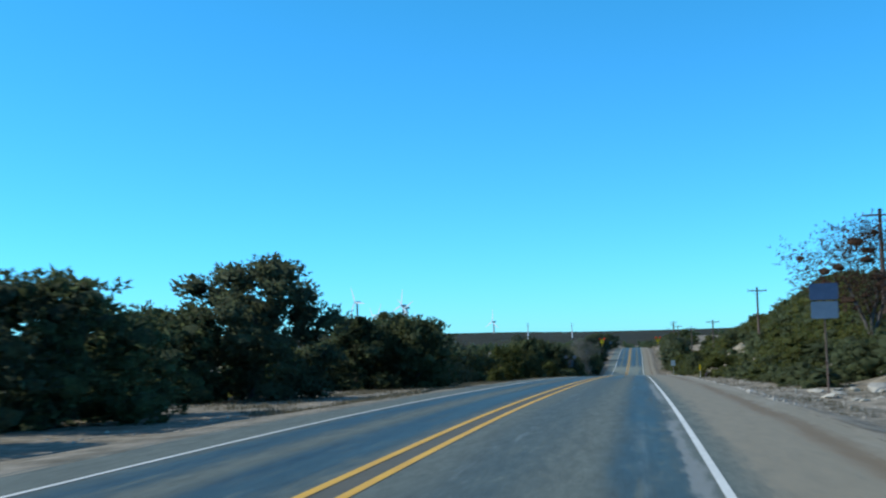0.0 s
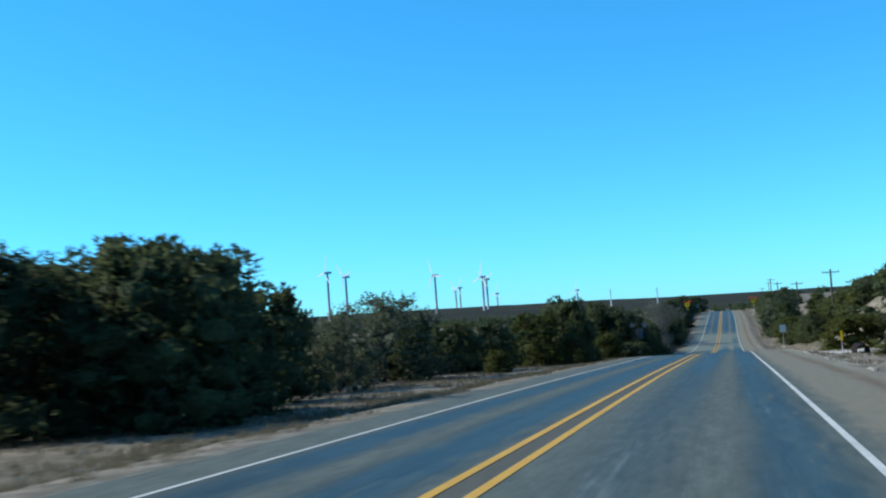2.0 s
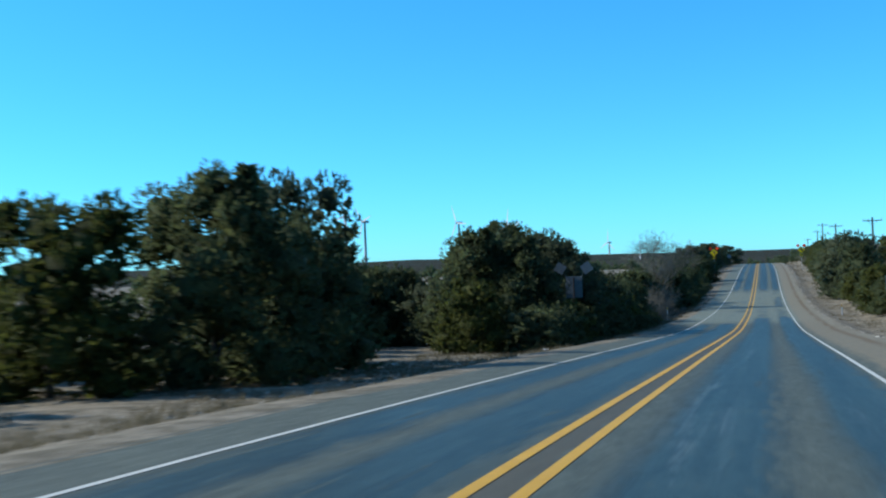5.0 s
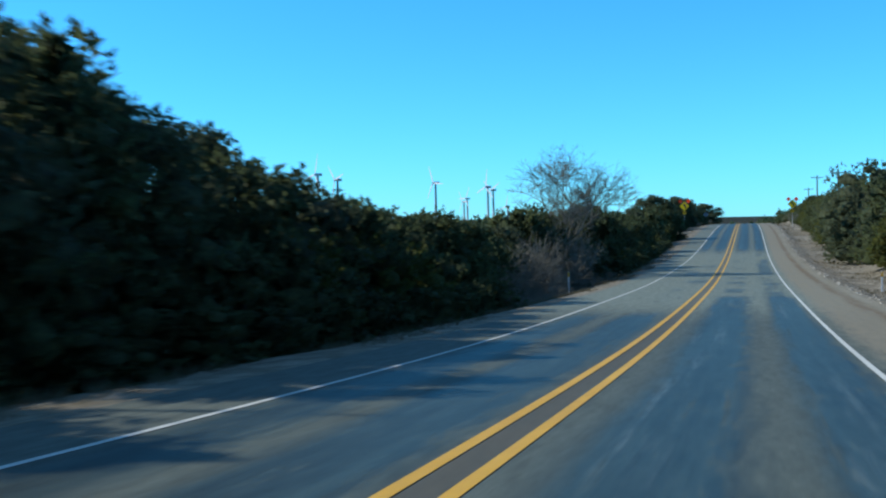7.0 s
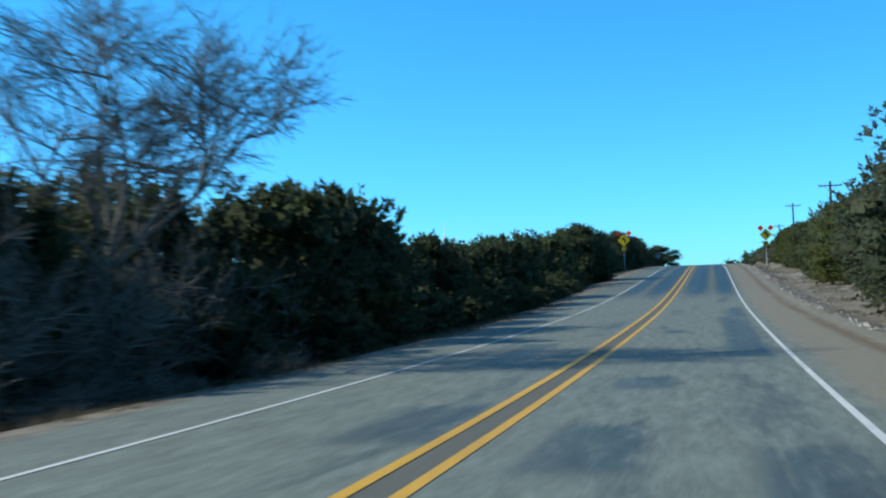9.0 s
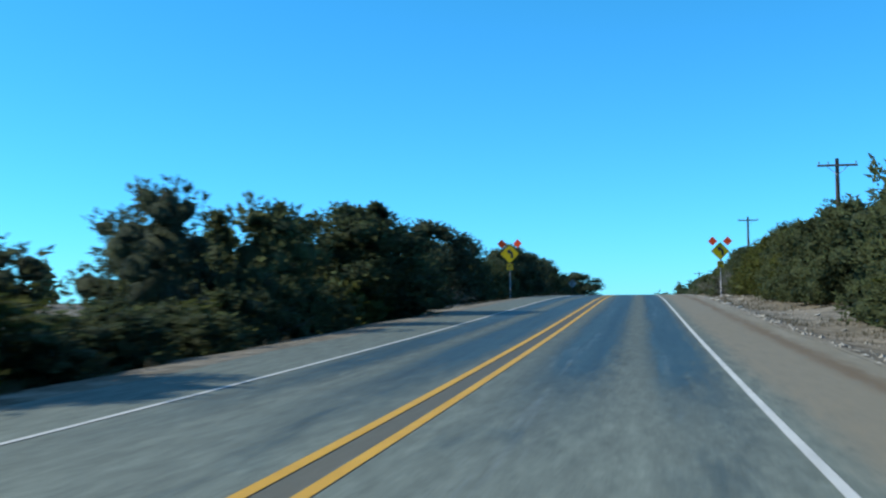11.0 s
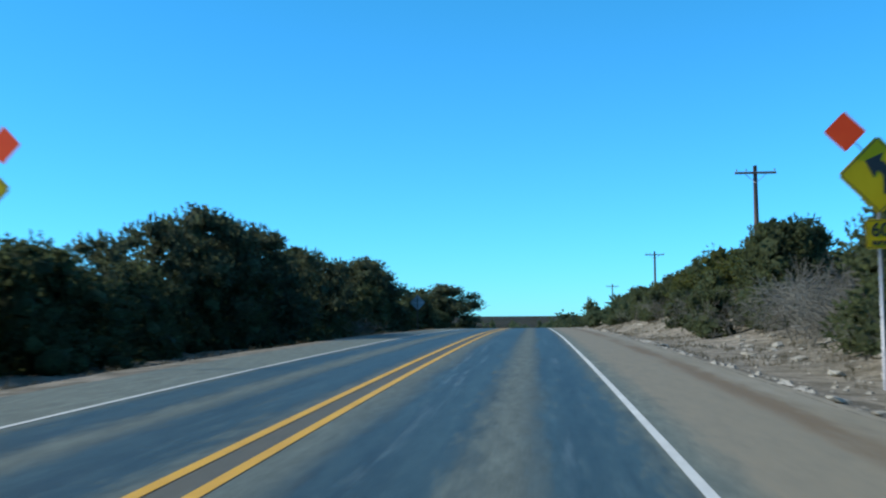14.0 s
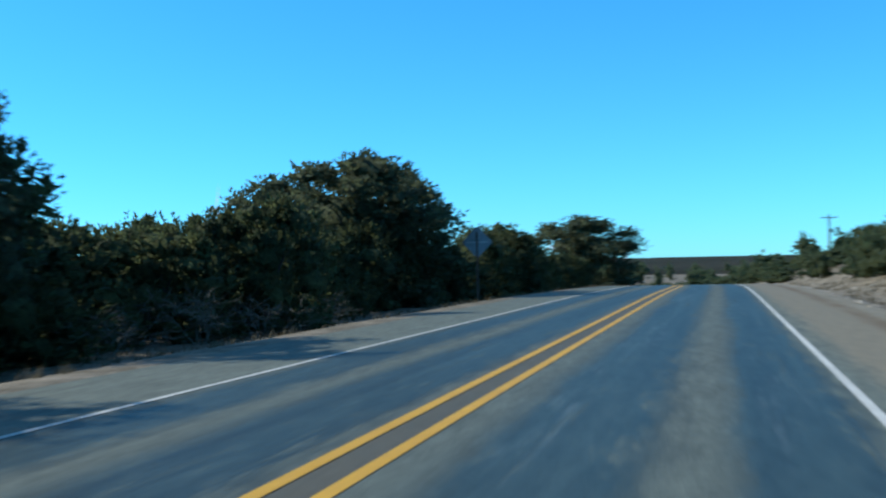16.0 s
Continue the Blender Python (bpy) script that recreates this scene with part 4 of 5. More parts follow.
for i in range(6):
    thicket(i, -9.2 + rng.uniform(-0.5, 0.5), 276 + i * 2.1, 1.2, rng.uniform(0.8, 1.2))
for i in range(9):
    thicket(i, rng.uniform(11.0, 13.5), 352 + i * 2.2, rng.uniform(1.2, 1.7), rng.uniform(0.9, 1.3))
for i in range(7):
    thicket(i, rng.uniform(12.6, 15.0), 347 + i * 2.2, rng.uniform(1.3, 1.7), rng.uniform(1.5, 2.1))
for i in range(12):
    thicket(i, rng.uniform(13.0, 16.5), 340 + i * 4.2, rng.uniform(1.2, 1.7), rng.uniform(1.0, 1.6))
for i in range(5):
    thicket(i, rng.uniform(14.5, 17.0), 384 + i * 5.0, rng.uniform(1.0, 1.5), rng.uniform(0.7, 1.1))
for i in range(5):
    thicket(i, rng.uniform(-9.8, -8.6), 395 + i * 3.0, 1.1, rng.uniform(0.6, 0.9))

rng = random.Random(53)
for k in range(26):
    x, y = rng.uniform(10.6, 13.6), 374 + k * 3.0 + rng.uniform(-1, 1)
    tree(rng.choice(("far_olive", "far_cedar", "far_bush")), x, y, ground_z(x, y) - road_z(y) + rng.uniform(1.1, 2.6), rng.uniform(1.4, 2.6))
for i in range(10):
    thicket(i, rng.uniform(11.0, 12.8), 359 + i * 1.6, rng.uniform(1.3, 1.7), rng.uniform(1.3, 1.9))
for k in range(30):
    x, y = rng.uniform(13.0, 19.0), rng.uniform(376, 436)
    tree(rng.choice(("far_olive", "far_cedar", "far_olive", "far_bush")), x, y, ground_z(x, y) - road_z(y) + rng.uniform(1.2, 2.4), rng.uniform(1.8, 3.0))
for i in range(16):
    thicket(i, rng.uniform(10.4, 13.8), 372 + i * 4.4 + rng.uniform(-1.5, 1.5), rng.uniform(1.0, 1.5), rng.uniform(0.8, 1.3))

# ---- scrub that runs to the horizon ----
def build_scrub():
    rng = np.random.default_rng(3)
    verts, faces, base = [], [], 0
    unit = []
    for s in range(5):
        me = crown_mesh("seedling", 50 + s, JUNIPER, SCRUB, 14, 4, 0.13)
        v = np.empty(len(me.vertices) * 3, dtype=np.float32)
        me.vertices.foreach_get("co", v)
        unit.append((v.reshape(-1, 3), [list(p.vertices) for p in me.polygons]))
        bpy.data.meshes.remove(me)
    n = 0
    while n < 520:
        r = 22 + 520 * rng.uniform() ** 1.6
        x = -r if rng.uniform() < 0.8 else r
        y = rng.uniform(-40, 900) if r > 60 else rng.uniform(-30, 560)
        if abs(x - road_x(min(max(y, 0), 600))) < (24 if x < 0 else 28):
            continue
        n += 1
        v, f = unit[n % 5]
        w, h = rng.uniform(3.0, 6.5), rng.uniform(2.2, 4.2)
        a = rng.uniform(0, 6.28)
        c, s = math.cos(a), math.sin(a)
        q = np.stack([x + (v[:, 0] * c - v[:, 1] * s) * w, y + (v[:, 0] * s + v[:, 1] * c) * w, v[:, 2] * h + ground_z(x, y) - 0.1], 1)
        verts.append(q)
        faces += [[i + base for i in p] for p in f]
        base += len(q)
    for k in range(320):
        y = rng.uniform(455, 720)
        x = road_x(min(y, 600.0)) + (rng.uniform(11, 90) if rng.uniform() < 0.5 else -rng.uniform(11, 140)) if y < 600 else rng.uniform(-170, 110)
        v, f = unit[k % 5]
        w, h = rng.uniform(3.0, 6.0), rng.uniform(2.8, 5.6)
        q = np.stack([x + v[:, 0] * w, y + v[:, 1] * w, v[:, 2] * h + ground_z(x, y) - 0.1], 1)
        verts.append(q)
        faces += [[i + base for i in p] for p in f]
        base += len(q)
    # closer growth along both sides of the bend
    for k in range(300):
        y = rng.uniform(428, 600)
        side = 1 if k % 5 < 3 else -1
        x = road_x(y) + (rng.uniform(11.5, 27) if side > 0 else -rng.uniform(11, 22))
        v, f = unit[k % 5]
        w, h = rng.uniform(2.6, 4.4), rng.uniform(1.9, 3.3) * (1 - 0.35 * smooth(455, 490, y))
        q = np.stack([x + v[:, 0] * w, y + v[:, 1] * w, v[:, 2] * h + ground_z(x, y) - 0.1], 1)
        verts.append(q)
        faces += [[i + base for i in p] for p in f]
        base += len(q)
    ob = new("scrub_woods", mesh_of("scrub_woods", np.concatenate(verts).tolist(), faces, JUNIPER))
    tagged(ob, "dark green juniper scrub covering the plain", "woods", kind="stuff")
    # the far canopy
    verts, faces = [], []
    xs = np.concatenate([-np.geomspace(3400, 130, 46), np.geomspace(130, 3400, 46)])
    ys = np.concatenate([np.linspace(-900, 700, 40), np.geomspace(720, 3600, 46)])
    for y in ys:
        for x in xs:
            near = smooth(150, 420, max(abs(x), y - 420))
            verts.append((x, y, ground_z(x, y) - 2.0 + 4.6 * near + 1.6 * noise.noise(Vector((x * 0.045, y * 0.045, 5))) + 2.5 * noise.noise(Vector((x * 0.004, y * 0.003, 9)))))
    w = len(xs)
    for i in range(len(ys) - 1):
        for k in range(w - 1):
            if k == 45 and ys[i] < 700:
                continue
            a = i * w + k
            faces.append((a, a + 1, a + w + 1, a + w))
    ob = new("backdrop", mesh_of("backdrop", verts, faces, FAR_WOODS, flat=False))
    tagged(ob, "distant low ridge covered in dark scrub", "hills", kind="structure")


build_scrub()


def build_hillside():
    """The closed low scrub on the hill beside the road."""
    rng = np.random.default_rng(27)
    for kind, mat, seed, label in (("olive", OLIVE, 71, "olive green scrub covering the roadside hill"), ("juniper", JUNIPER, 81, "dark juniper scrub covering the roadside hill")):
        unit = []
        for k in range(4):
            me = crown_mesh("seedling", seed + k, mat, dict(SCRUB, lobes=6, radius=(0.15, 0.25), tuft=0.1, skirt=3), 54, 5, 0.068)
            v = np.empty(len(me.vertices) * 3, dtype=np.float32)
            me.vertices.foreach_get("co", v)
            w = np.array([tuple(q.vector) for q in me.corner_normals])
            nrm = np.zeros((len(me.vertices), 3))
            idx = np.empty(len(me.loops), dtype=np.int32)
            me.loops.foreach_get("vertex_index", idx)
            nrm[idx] = w
            unit.append((v.reshape(-1, 3), np.array([list(p.vertices) for p in me.polygons]), nrm))
            bpy.data.meshes.remove(me)
        verts, faces, normals, base = [], [], [], 0
        for y in np.arange(50, 240, 3.1):
            for x in np.arange(10.6, 31.0, 2.9):
                if rng.uniform() < (0.5 if kind == "olive" else 0.42):
                    continue
                px, py = x + rng.uniform(-1.4, 1.4), y + rng.uniform(-1.4, 1.4)
                if (112 < py < 175 and px < 17.0) or px < (10.2 if py < 112 else 11.6):
                    continue
                v, f, nrm = unit[rng.integers(4)]
                wide, high, a = rng.uniform(2.6, 4.4), rng.uniform(1.5, 2.6), rng.uniform(0, 6.28)
                if px < 13.0:
                    wide, high = wide * 0.62, high * 0.55
                c, q = math.cos(a), math.sin(a)
                verts.append(np.stack([px + (v[:, 0] * c - v[:, 1] * q) * wide, py + (v[:, 0] * q + v[:, 1] * c) * wide, v[:, 2] * high + ground_z(px, py) - 0.1], 1))
                normals.append(np.stack([nrm[:, 0] * c - nrm[:, 1] * q, nrm[:, 0] * q + nrm[:, 1] * c, nrm[:, 2]], 1))
                faces.append(f + base)
                base += len(v)
        me = mesh_of("hillside_scrub", np.concatenate(verts).tolist(), np.concatenate(faces).tolist(), mat, flat=False)
        me.normals_split_custom_set_from_vertices(np.concatenate(normals).tolist())
        tagged(new("hillside_scrub", me), label, "scrub", kind="stuff")


build_hillside()


def build_grass():
    rng = np.random.default_rng(8)
    pts = []
    for x0, x1, y0, y1, n in ((-14, -5.6, 30, 160, 9000), (-10, -6.0, 150, 480, 3000), (-6.6, -4.95, 162, 270, 2400), (7.2, 12, 25, 200, 2600), (7.0, 11, 200, 300, 1800), (6.9, 13, 300, 480, 5000), (-20, -13, 20, 150, 900), (-9, -4.8, 30, 122, 5000)):
        for k in range(n):
            x, y = rng.uniform(x0, x1), rng.uniform(y0, y1)
            if noise.noise(Vector((x * 0.35, y * 0.2, 4.0))) < -0.05:
                continue
            pts.append((x, y, ground_z(x, y)))
    v, f, b = [], [], 0
    for x, y, z in pts:
        for j in range(5):
            a, t, h = rng.uniform(0, 6.28), rng.uniform(0.2, 0.9), rng.uniform(0.06, 0.2) * (0.45 if -5.8 < x < 0 else 1.0)
            dx, dy = math.cos(a), math.sin(a)
            ox, oy = x + rng.uniform(-0.12, 0.12), y + rng.uniform(-0.12, 0.12)
            v += [(ox - dy * 0.015, oy + dx * 0.015, z - 0.02), (ox + dy * 0.015, oy - dx * 0.015, z - 0.02), (ox + dx * h * t, oy + dy * h * t, z + h)]
            f.append((b, b + 1, b + 2))
            b += 3
    tagged(new("dry_grass", mesh_of("dry_grass", v, f, STRAW)), "sparse tufts of dry straw coloured grass", "grass", kind="stuff")


build_grass()


# ---- stones ----
def rock_mesh(seed):
    rng = random.Random(seed)
    bm = bmesh.new()
    bmesh.ops.create_icosphere(bm, subdivisions=1, radius=0.5)
    for v in bm.verts:
        v.co *= rng.uniform(0.7, 1.15)
        v.co.z *= 0.6
    me = bpy.data.meshes.new("rock")
    bm.to_mesh(me)
    bm.free()
    me.materials.append(LIMESTONE)
    return me


ROCKS = [rock_mesh(s) for s in range(6)]


def rock(rng, x, y, size):
    ob = new("rock", ROCKS[rng.randrange(6)])
    ob.matrix_basis = Matrix.Translation((x, y, ground_z(x, y) + size * 0.08)) @ Euler((rng.uniform(-0.3, 0.3), rng.uniform(-0.3, 0.3), rng.uniform(0, 6.28))).to_matrix().to_4x4() @ Matrix.Diagonal((size * rng.uniform(0.8, 1.6), size, size * rng.uniform(0.5, 0.9), 1))
    tagged(ob, "pale weathered limestone lump on the verge", "rock", "limestone rocks")


rng = random.Random(31)
for x0, x1, y0, y1, n, small, large in ((8.8, 12.6, 336, 372, 95, 0.1, 0.6), (8.6, 13.0, 372, 440, 46, 0.1, 0.5), (9.2, 11.8, 30, 46, 20, 0.15, 0.6), (7.6, 10.0, 290, 340, 22, 0.08, 0.3),
                                        (6.1, 6.7, 290, 390, 70, 0.1, 0.4), (7.6, 11.0, 60, 280, 14, 0.1, 0.3), (-12, -7, 80, 160, 16, 0.06, 0.2)):
    for k in range(n):
        rock(rng, rng.uniform(x0, x1), rng.uniform(y0, y1), small + (large - small) * rng.random() ** 2)
rock(rng, 11.4, 41.5, 1.3)
rock(rng, 9.0, 170.0, 0.5)
rock(rng, 10.1, 50.2, 0.35)


def build_gravel():
    """Loose stones and the crumbled edge of the paving."""
    rng = np.random.default_rng(17)
    v, f, b = [], [], 0
    for x0, x1, y0, y1, n in ((6.02, 6.5, 25, 470, 1500), (6.4, 9.5, 290, 450, 1500), (9.0, 13.0, 335, 440, 1100), (6.4, 10.0, 25, 120, 1300), (6.4, 9.0, 180, 290, 900), (-10.0, -6.0, 20, 170, 1400)):
        for k in range(n):
            x, y = rng.uniform(x0, x1), rng.uniform(y0, y1)
            side = road_x(y) + x
            r = 0.02 + 0.07 * rng.uniform() ** 3
            z = ground_z(side, y)
            p = rng.uniform(0.6, 1.2, 5) * r
            if x < 6.5 and 0 < x and k % 5 == 0:
                p[1:4:2] *= rng.uniform(3, 7)
                p[0:3:2] *= 1.8
            v += [(side + p[0], y, z), (side, y + p[1] * 1.3, z), (side - p[2], y, z), (side, y - p[3] * 1.3, z), (side + 0.2 * r, y, z + p[4] * 0.8)]
            f += [(b, b + 1, b + 4), (b + 1, b + 2, b + 4), (b + 2, b + 3, b + 4), (b + 3, b, b + 4)]
            b += 5
    tagged(new("gravel", mesh_of("gravel", v, f, LIMESTONE)), "pale loose stones along the crumbled pavement edge", "gravel", kind="stuff")


build_gravel()


def paper_scrap(seed, x, y, size):
    """A crumpled sheet."""
    rng = random.Random(seed)
    bm = bmesh.new()
    bmesh.ops.create_grid(bm, x_segments=4, y_segments=4, size=size)
    for v in bm.verts:
        v.co += Vector((rng.uniform(-0.2, 0.2), rng.uniform(-0.2, 0.2), rng.uniform(0.1, 0.9))) * size
    bmesh.ops.solidify(bm, geom=bm.faces[:], thickness=0.004)
    me = bpy.data.meshes.new("paper_scrap")
    bm.to_mesh(me)
    bm.free()
    me.materials.append(PLASTIC_WHITE)
    ob = new("paper_scrap", me)
    ob.matrix_basis = pose(x, y, ground_z(x, y), 0, 0, seed * 50)
    tagged(ob, "crumpled white scrap of litter on the verge", "litter", "litter scraps")


for i, (x, y, size) in enumerate(((-5.95, 152.0, 0.1), (-14.8, 156.0, 0.16), (-11.0, 150.0, 0.08), (-6.2, 98.0, 0.07))):
    paper_scrap(i, x, y, size)


# ---- signs and posts ----
def square_plate(side, thick, bevel=0.03, turn=True):
    """A flat plate facing -y; turned on its corner."""
    bm = bmesh.new()
    h = side / 2
    box(bm, -h, -thick / 2, -h, h, thick / 2, h)
    es = [e for e in bm.edges if abs(e.verts[0].co.y - e.verts[1].co.y) > thick / 2]
    bmesh.ops.bevel(bm, geom=es, offset=bevel, segments=3, affect="EDGES")
    if turn:
        bmesh.ops.rotate(bm, cent=(0, 0, 0), matrix=Matrix.Rotation(math.pi / 4, 3, "Y"), verts=bm.verts)
    return bm


def rect_plate(w, h, thick, bevel=0.03):
    bm = bmesh.new()
    box(bm, -w / 2, -thick / 2, -h / 2, w / 2, thick / 2, h / 2)
    es = [e for e in bm.edges if abs(e.verts[0].co.y - e.verts[1].co.y) > thick / 2]
    bmesh.ops.bevel(bm, geom=es, offset=bevel, segments=3, affect="EDGES")
    return bm


def frame_ring(side, wide, turn=True, w=None):
    bm = bmesh.new()
    hx, hz = (w or side) / 2, side / 2
    outer = [(-hx, -hz), (hx, -hz), (hx, hz), (-hx, hz)]
    o = [bm.verts.new((x, 0, z)) for x, z in outer]
    i = [bm.verts.new((x - math.copysign(wide, x), 0, z - math.copysign(wide, z))) for x, z in outer]
    for k in range(4):
        bm.faces.new((o[k], o[(k + 1) % 4], i[(k + 1) % 4], i[k]))
    if turn:
        bmesh.ops.rotate(bm, cent=(0, 0, 0), matrix=Matrix.Rotation(math.pi / 4, 3, "Y"), verts=bm.verts)
    return bm


def lettering(text, size, mat, parent, m):
    c = bpy.data.curves.new("lettering", "FONT")
    c.body, c.size, c.align_x, c.align_y, c.extrude, c.offset = text, size, "CENTER", "CENTER", 0.002, 0.008
    tmp = bpy.data.objects.new("tmp", c)
    scene.collection.objects.link(tmp)
    me = bpy.data.meshes.new_from_object(tmp.evaluated_get(bpy.context.evaluated_depsgraph_get()))
    bpy.data.objects.remove(tmp)
    me.materials.clear()
    me.materials.append(mat)
    return part("lettering", me, mat, parent, "", m)


def curve_arrow():
    """An arrow that rises and bends to the left."""
    bm = bmesh.new()
    w, pts = 0.105, []
    pts.append(((0.19, -0.34), (1, 0)))
    pts.append(((0.19, -0.06), (1, 0)))
    for k in range(1, 6):
        a = k / 5 * radians(70)
        pts.append(((0.19 - 0.28 * (1 - math.cos(a)), -0.06 + 0.28 * math.sin(a)), (math.cos(a), math.sin(a))))
    ring = [(bm.verts.new((p[0] - n[0] * w, 0, p[1] - n[1] * w)), bm.verts.new((p[0] + n[0] * w, 0, p[1] + n[1] * w))) for p, n in pts]
    for a, b in zip(ring, ring[1:]):
        bm.faces.new((a[0], a[1], b[1], b[0]))
    p, n = pts[-1]
    d = (-n[1], n[0])
    tip = (p[0] + d[0] * 0.27, p[1] + d[1] * 0.27)
    bm.faces.new([bm.verts.new((q[0], 0, q[1])) for q in ((p[0] - n[0] * 0.26, p[1] - n[1] * 0.26), (p[0] + n[0] * 0.26, p[1] + n[1] * 0.26), tip)])
    return bm


def flag(parent, x, z, mat, turn):
    part("flag", square_plate(0.55, 0.006, 0.015), mat, parent, m=pose(x, -0.03, z, 0, 0, turn))
    bm = bmesh.new()
    tube(bm, [(x * 0.45, 0.0, z - 0.36), (x * 1.02, 0.0, z + 0.02)], [0.014, 0.014], 6)
    part("flag_arm", bm, STEEL, parent)


def curve_sign(x, y, above, right):
    base = ground_z(x, y)
    up = road_z(y) + above - base
    ob = thing("curve_warning_sign", pose(x, y, base, 0, 0, 2.0 if right else -2.0), "yellow curve warning sign with two orange flags on a steel post", "road sign", "curve signs")
    bm = bmesh.new()
    tube(bm, [(0, 0.045, -0.3), (0, 0.045, up + 0.5)], [0.037, 0.037], 8)
    part("post", bm, STEEL, ob)
    wide = 1.08 if right else 1.19
    plate = part("plate", square_plate(wide, 0.006, 0.05), SIGN_YELLOW, ob, m=pose(0, 0, up))
    part("border", frame_ring(wide - 0.07, 0.018), SIGN_BLACK, plate, m=pose(0, -0.008, 0))
    part("arrow", curve_arrow(), SIGN_BLACK, plate, "black curved arrow", m=pose(0, -0.008, -0.02))
    for s in (-1, 1):
        flag(ob, (0.61 if right else 0.68) * s, up + (0.83 if right else 0.87), SIGN_ORANGE, -4 if right else -7 * s)
    plaque = part("plaque", rect_plate(0.53, 0.56, 0.006), SIGN_YELLOW, ob, "yellow speed plaque", m=pose(0, 0, up - 1.12))
    part("border", frame_ring(0.52, 0.014, False, 0.49), SIGN_BLACK, plaque, m=pose(0, -0.008, 0))
    lettering("60", 0.36, SIGN_BLACK, plaque, pose(0, -0.008, 0.07, 90, 0, 0))
    lettering("M.P.H.", 0.12, SIGN_BLACK, plaque, pose(0, -0.008, -0.17, 90, 0, 0))
    return ob


curve_sign(-8.75, 348.9, 3.62, False)
curve_sign(8.9, 349.4, 3.60, True)


def sign_from_behind(x, y):
    base = ground_z(x, y)
    rel = road_z(y) - base
    ob = thing("speed_sign", pose(x, y, base), "bare aluminium sign back with two flag plates", "road sign")
    bm = bmesh.new()
    tube(bm, [(0, -0.04, -0.3), (0, -0.04, rel + 3.1)], [0.035, 0.035], 8)
    part("post", bm, POLE_WOOD, ob)
    part("plate", rect_plate(0.88, 1.12, 0.006), SIGN_BACK_SHADED, ob, m=pose(0, 0, rel + 2.6))
    for s in (-1, 1):
        part("flag", square_plate(0.52, 0.006, 0.015), SIGN_BACK_SHADED, ob, m=pose(0.70 * s, -0.02, rel + 3.58, 0, 12 * s, 0))
        bm = bmesh.new()
        tube(bm, [(0.22 * s, -0.02, rel + 2.85), (0.66 * s, -0.02, rel + 3.5)], [0.011, 0.011], 6)
        part("flag_arm", bm, SIGN_BACK_SHADED, ob)
    return ob


sign_from_behind(-7.9, 169.7)


def diamond_back(x, y):
    base = ground_z(x, y)
    rel = road_z(y) - base
    ob = thing("warning_sign", pose(x, y, base, 0, 0, -8), "grey aluminium back of a diamond sign on a post", "road sign")
    bm = bmesh.new()
    tube(bm, [(0, -0.04, -0.3), (0, -0.04, rel + 2.7)], [0.035, 0.035], 8)
    part("post", bm, POLE_WOOD, ob)
    part("plate", square_plate(0.98, 0.006, 0.06), SIGN_DULL, ob, m=pose(0, 0, rel + 2.27))
    bm = bmesh.new()
    box(bm, -0.5, -0.03, rel + 2.24, 0.5, -0.004, rel + 2.29)
    part("brace", bm, STEEL, ob)
    return ob


diamond_back(-7.9, 420.7)


def small_sign(name, x, y, centre, w, h, mat, label, pole=STEEL):
    base = ground_z(x, y)
    rel = road_z(y) - base
    ob = thing(name, pose(x, y, base), label, "road sign")
    bm = bmesh.new()
    tube(bm, [(0, 0.04, -0.2), (0, 0.04, rel + centre + h * 0.45)], [0.03, 0.03], 8)
    part("post", bm, pole, ob)
    part("plate", rect_plate(w, h, 0.006), mat, ob, m=pose(0, 0, rel + centre))
    return ob


small_sign("roadside_sign", 8.0, 174.2, 2.42, 0.68, 0.85, SIGN_PALE, "small pale grey green sign plate on a steel post")
marker = small_sign("route_marker", 9.4, 40.6, 3.35, 1.0, 0.6, SIGN_BLUE, "dark blue and grey route marker plates on a wooden post", POLE_WOOD)
part("lower_plate", rect_plate(0.95, 0.62, 0.006), SIGN_DIM, marker, "grey blue lower plate", m=pose(0, 0, road_z(40.6) - ground_z(9.4, 40.6) + 2.68))


def object_marker(x, y):
    base = ground_z(x, y)
    ob = thing("object_marker", pose(x, y, base), "yellow object marker on a short post by a culvert", "marker post")
    bm = bmesh.new()
    tube(bm, [(0, 0.03, -0.2), (0, 0.03, 1.5)], [0.025, 0.025], 8)
    part("post", bm, STEEL, ob)
    part("plate", rect_plate(0.17, 0.66, 0.005, 0.02), SIGN_YELLOW, ob, m=pose(0, 0, 1.2))


object_marker(9.2, 120.0)


def delineator(x, y, tall):
    ob = thing("delineator", pose(x, y, ground_z(x, y), 0, 0, 3), "white flexible delineator post with an amber reflector", "marker post", "delineator posts")
    bm = bmesh.new()
    box(bm, -0.05, -0.012, -0.1, 0.05, 0.012, tall, 0.008)
    part("post", bm, PLASTIC_WHITE, ob)
    part("reflector", rect_plate(0.1, 0.26, 0.004, 0.01), AMBER, ob, "amber reflector", m=pose(0, -0.018, tall - 0.15))


delineator(-7.4, 217.7, 1.25)
delineator(8.1, 216.6, 1.0)


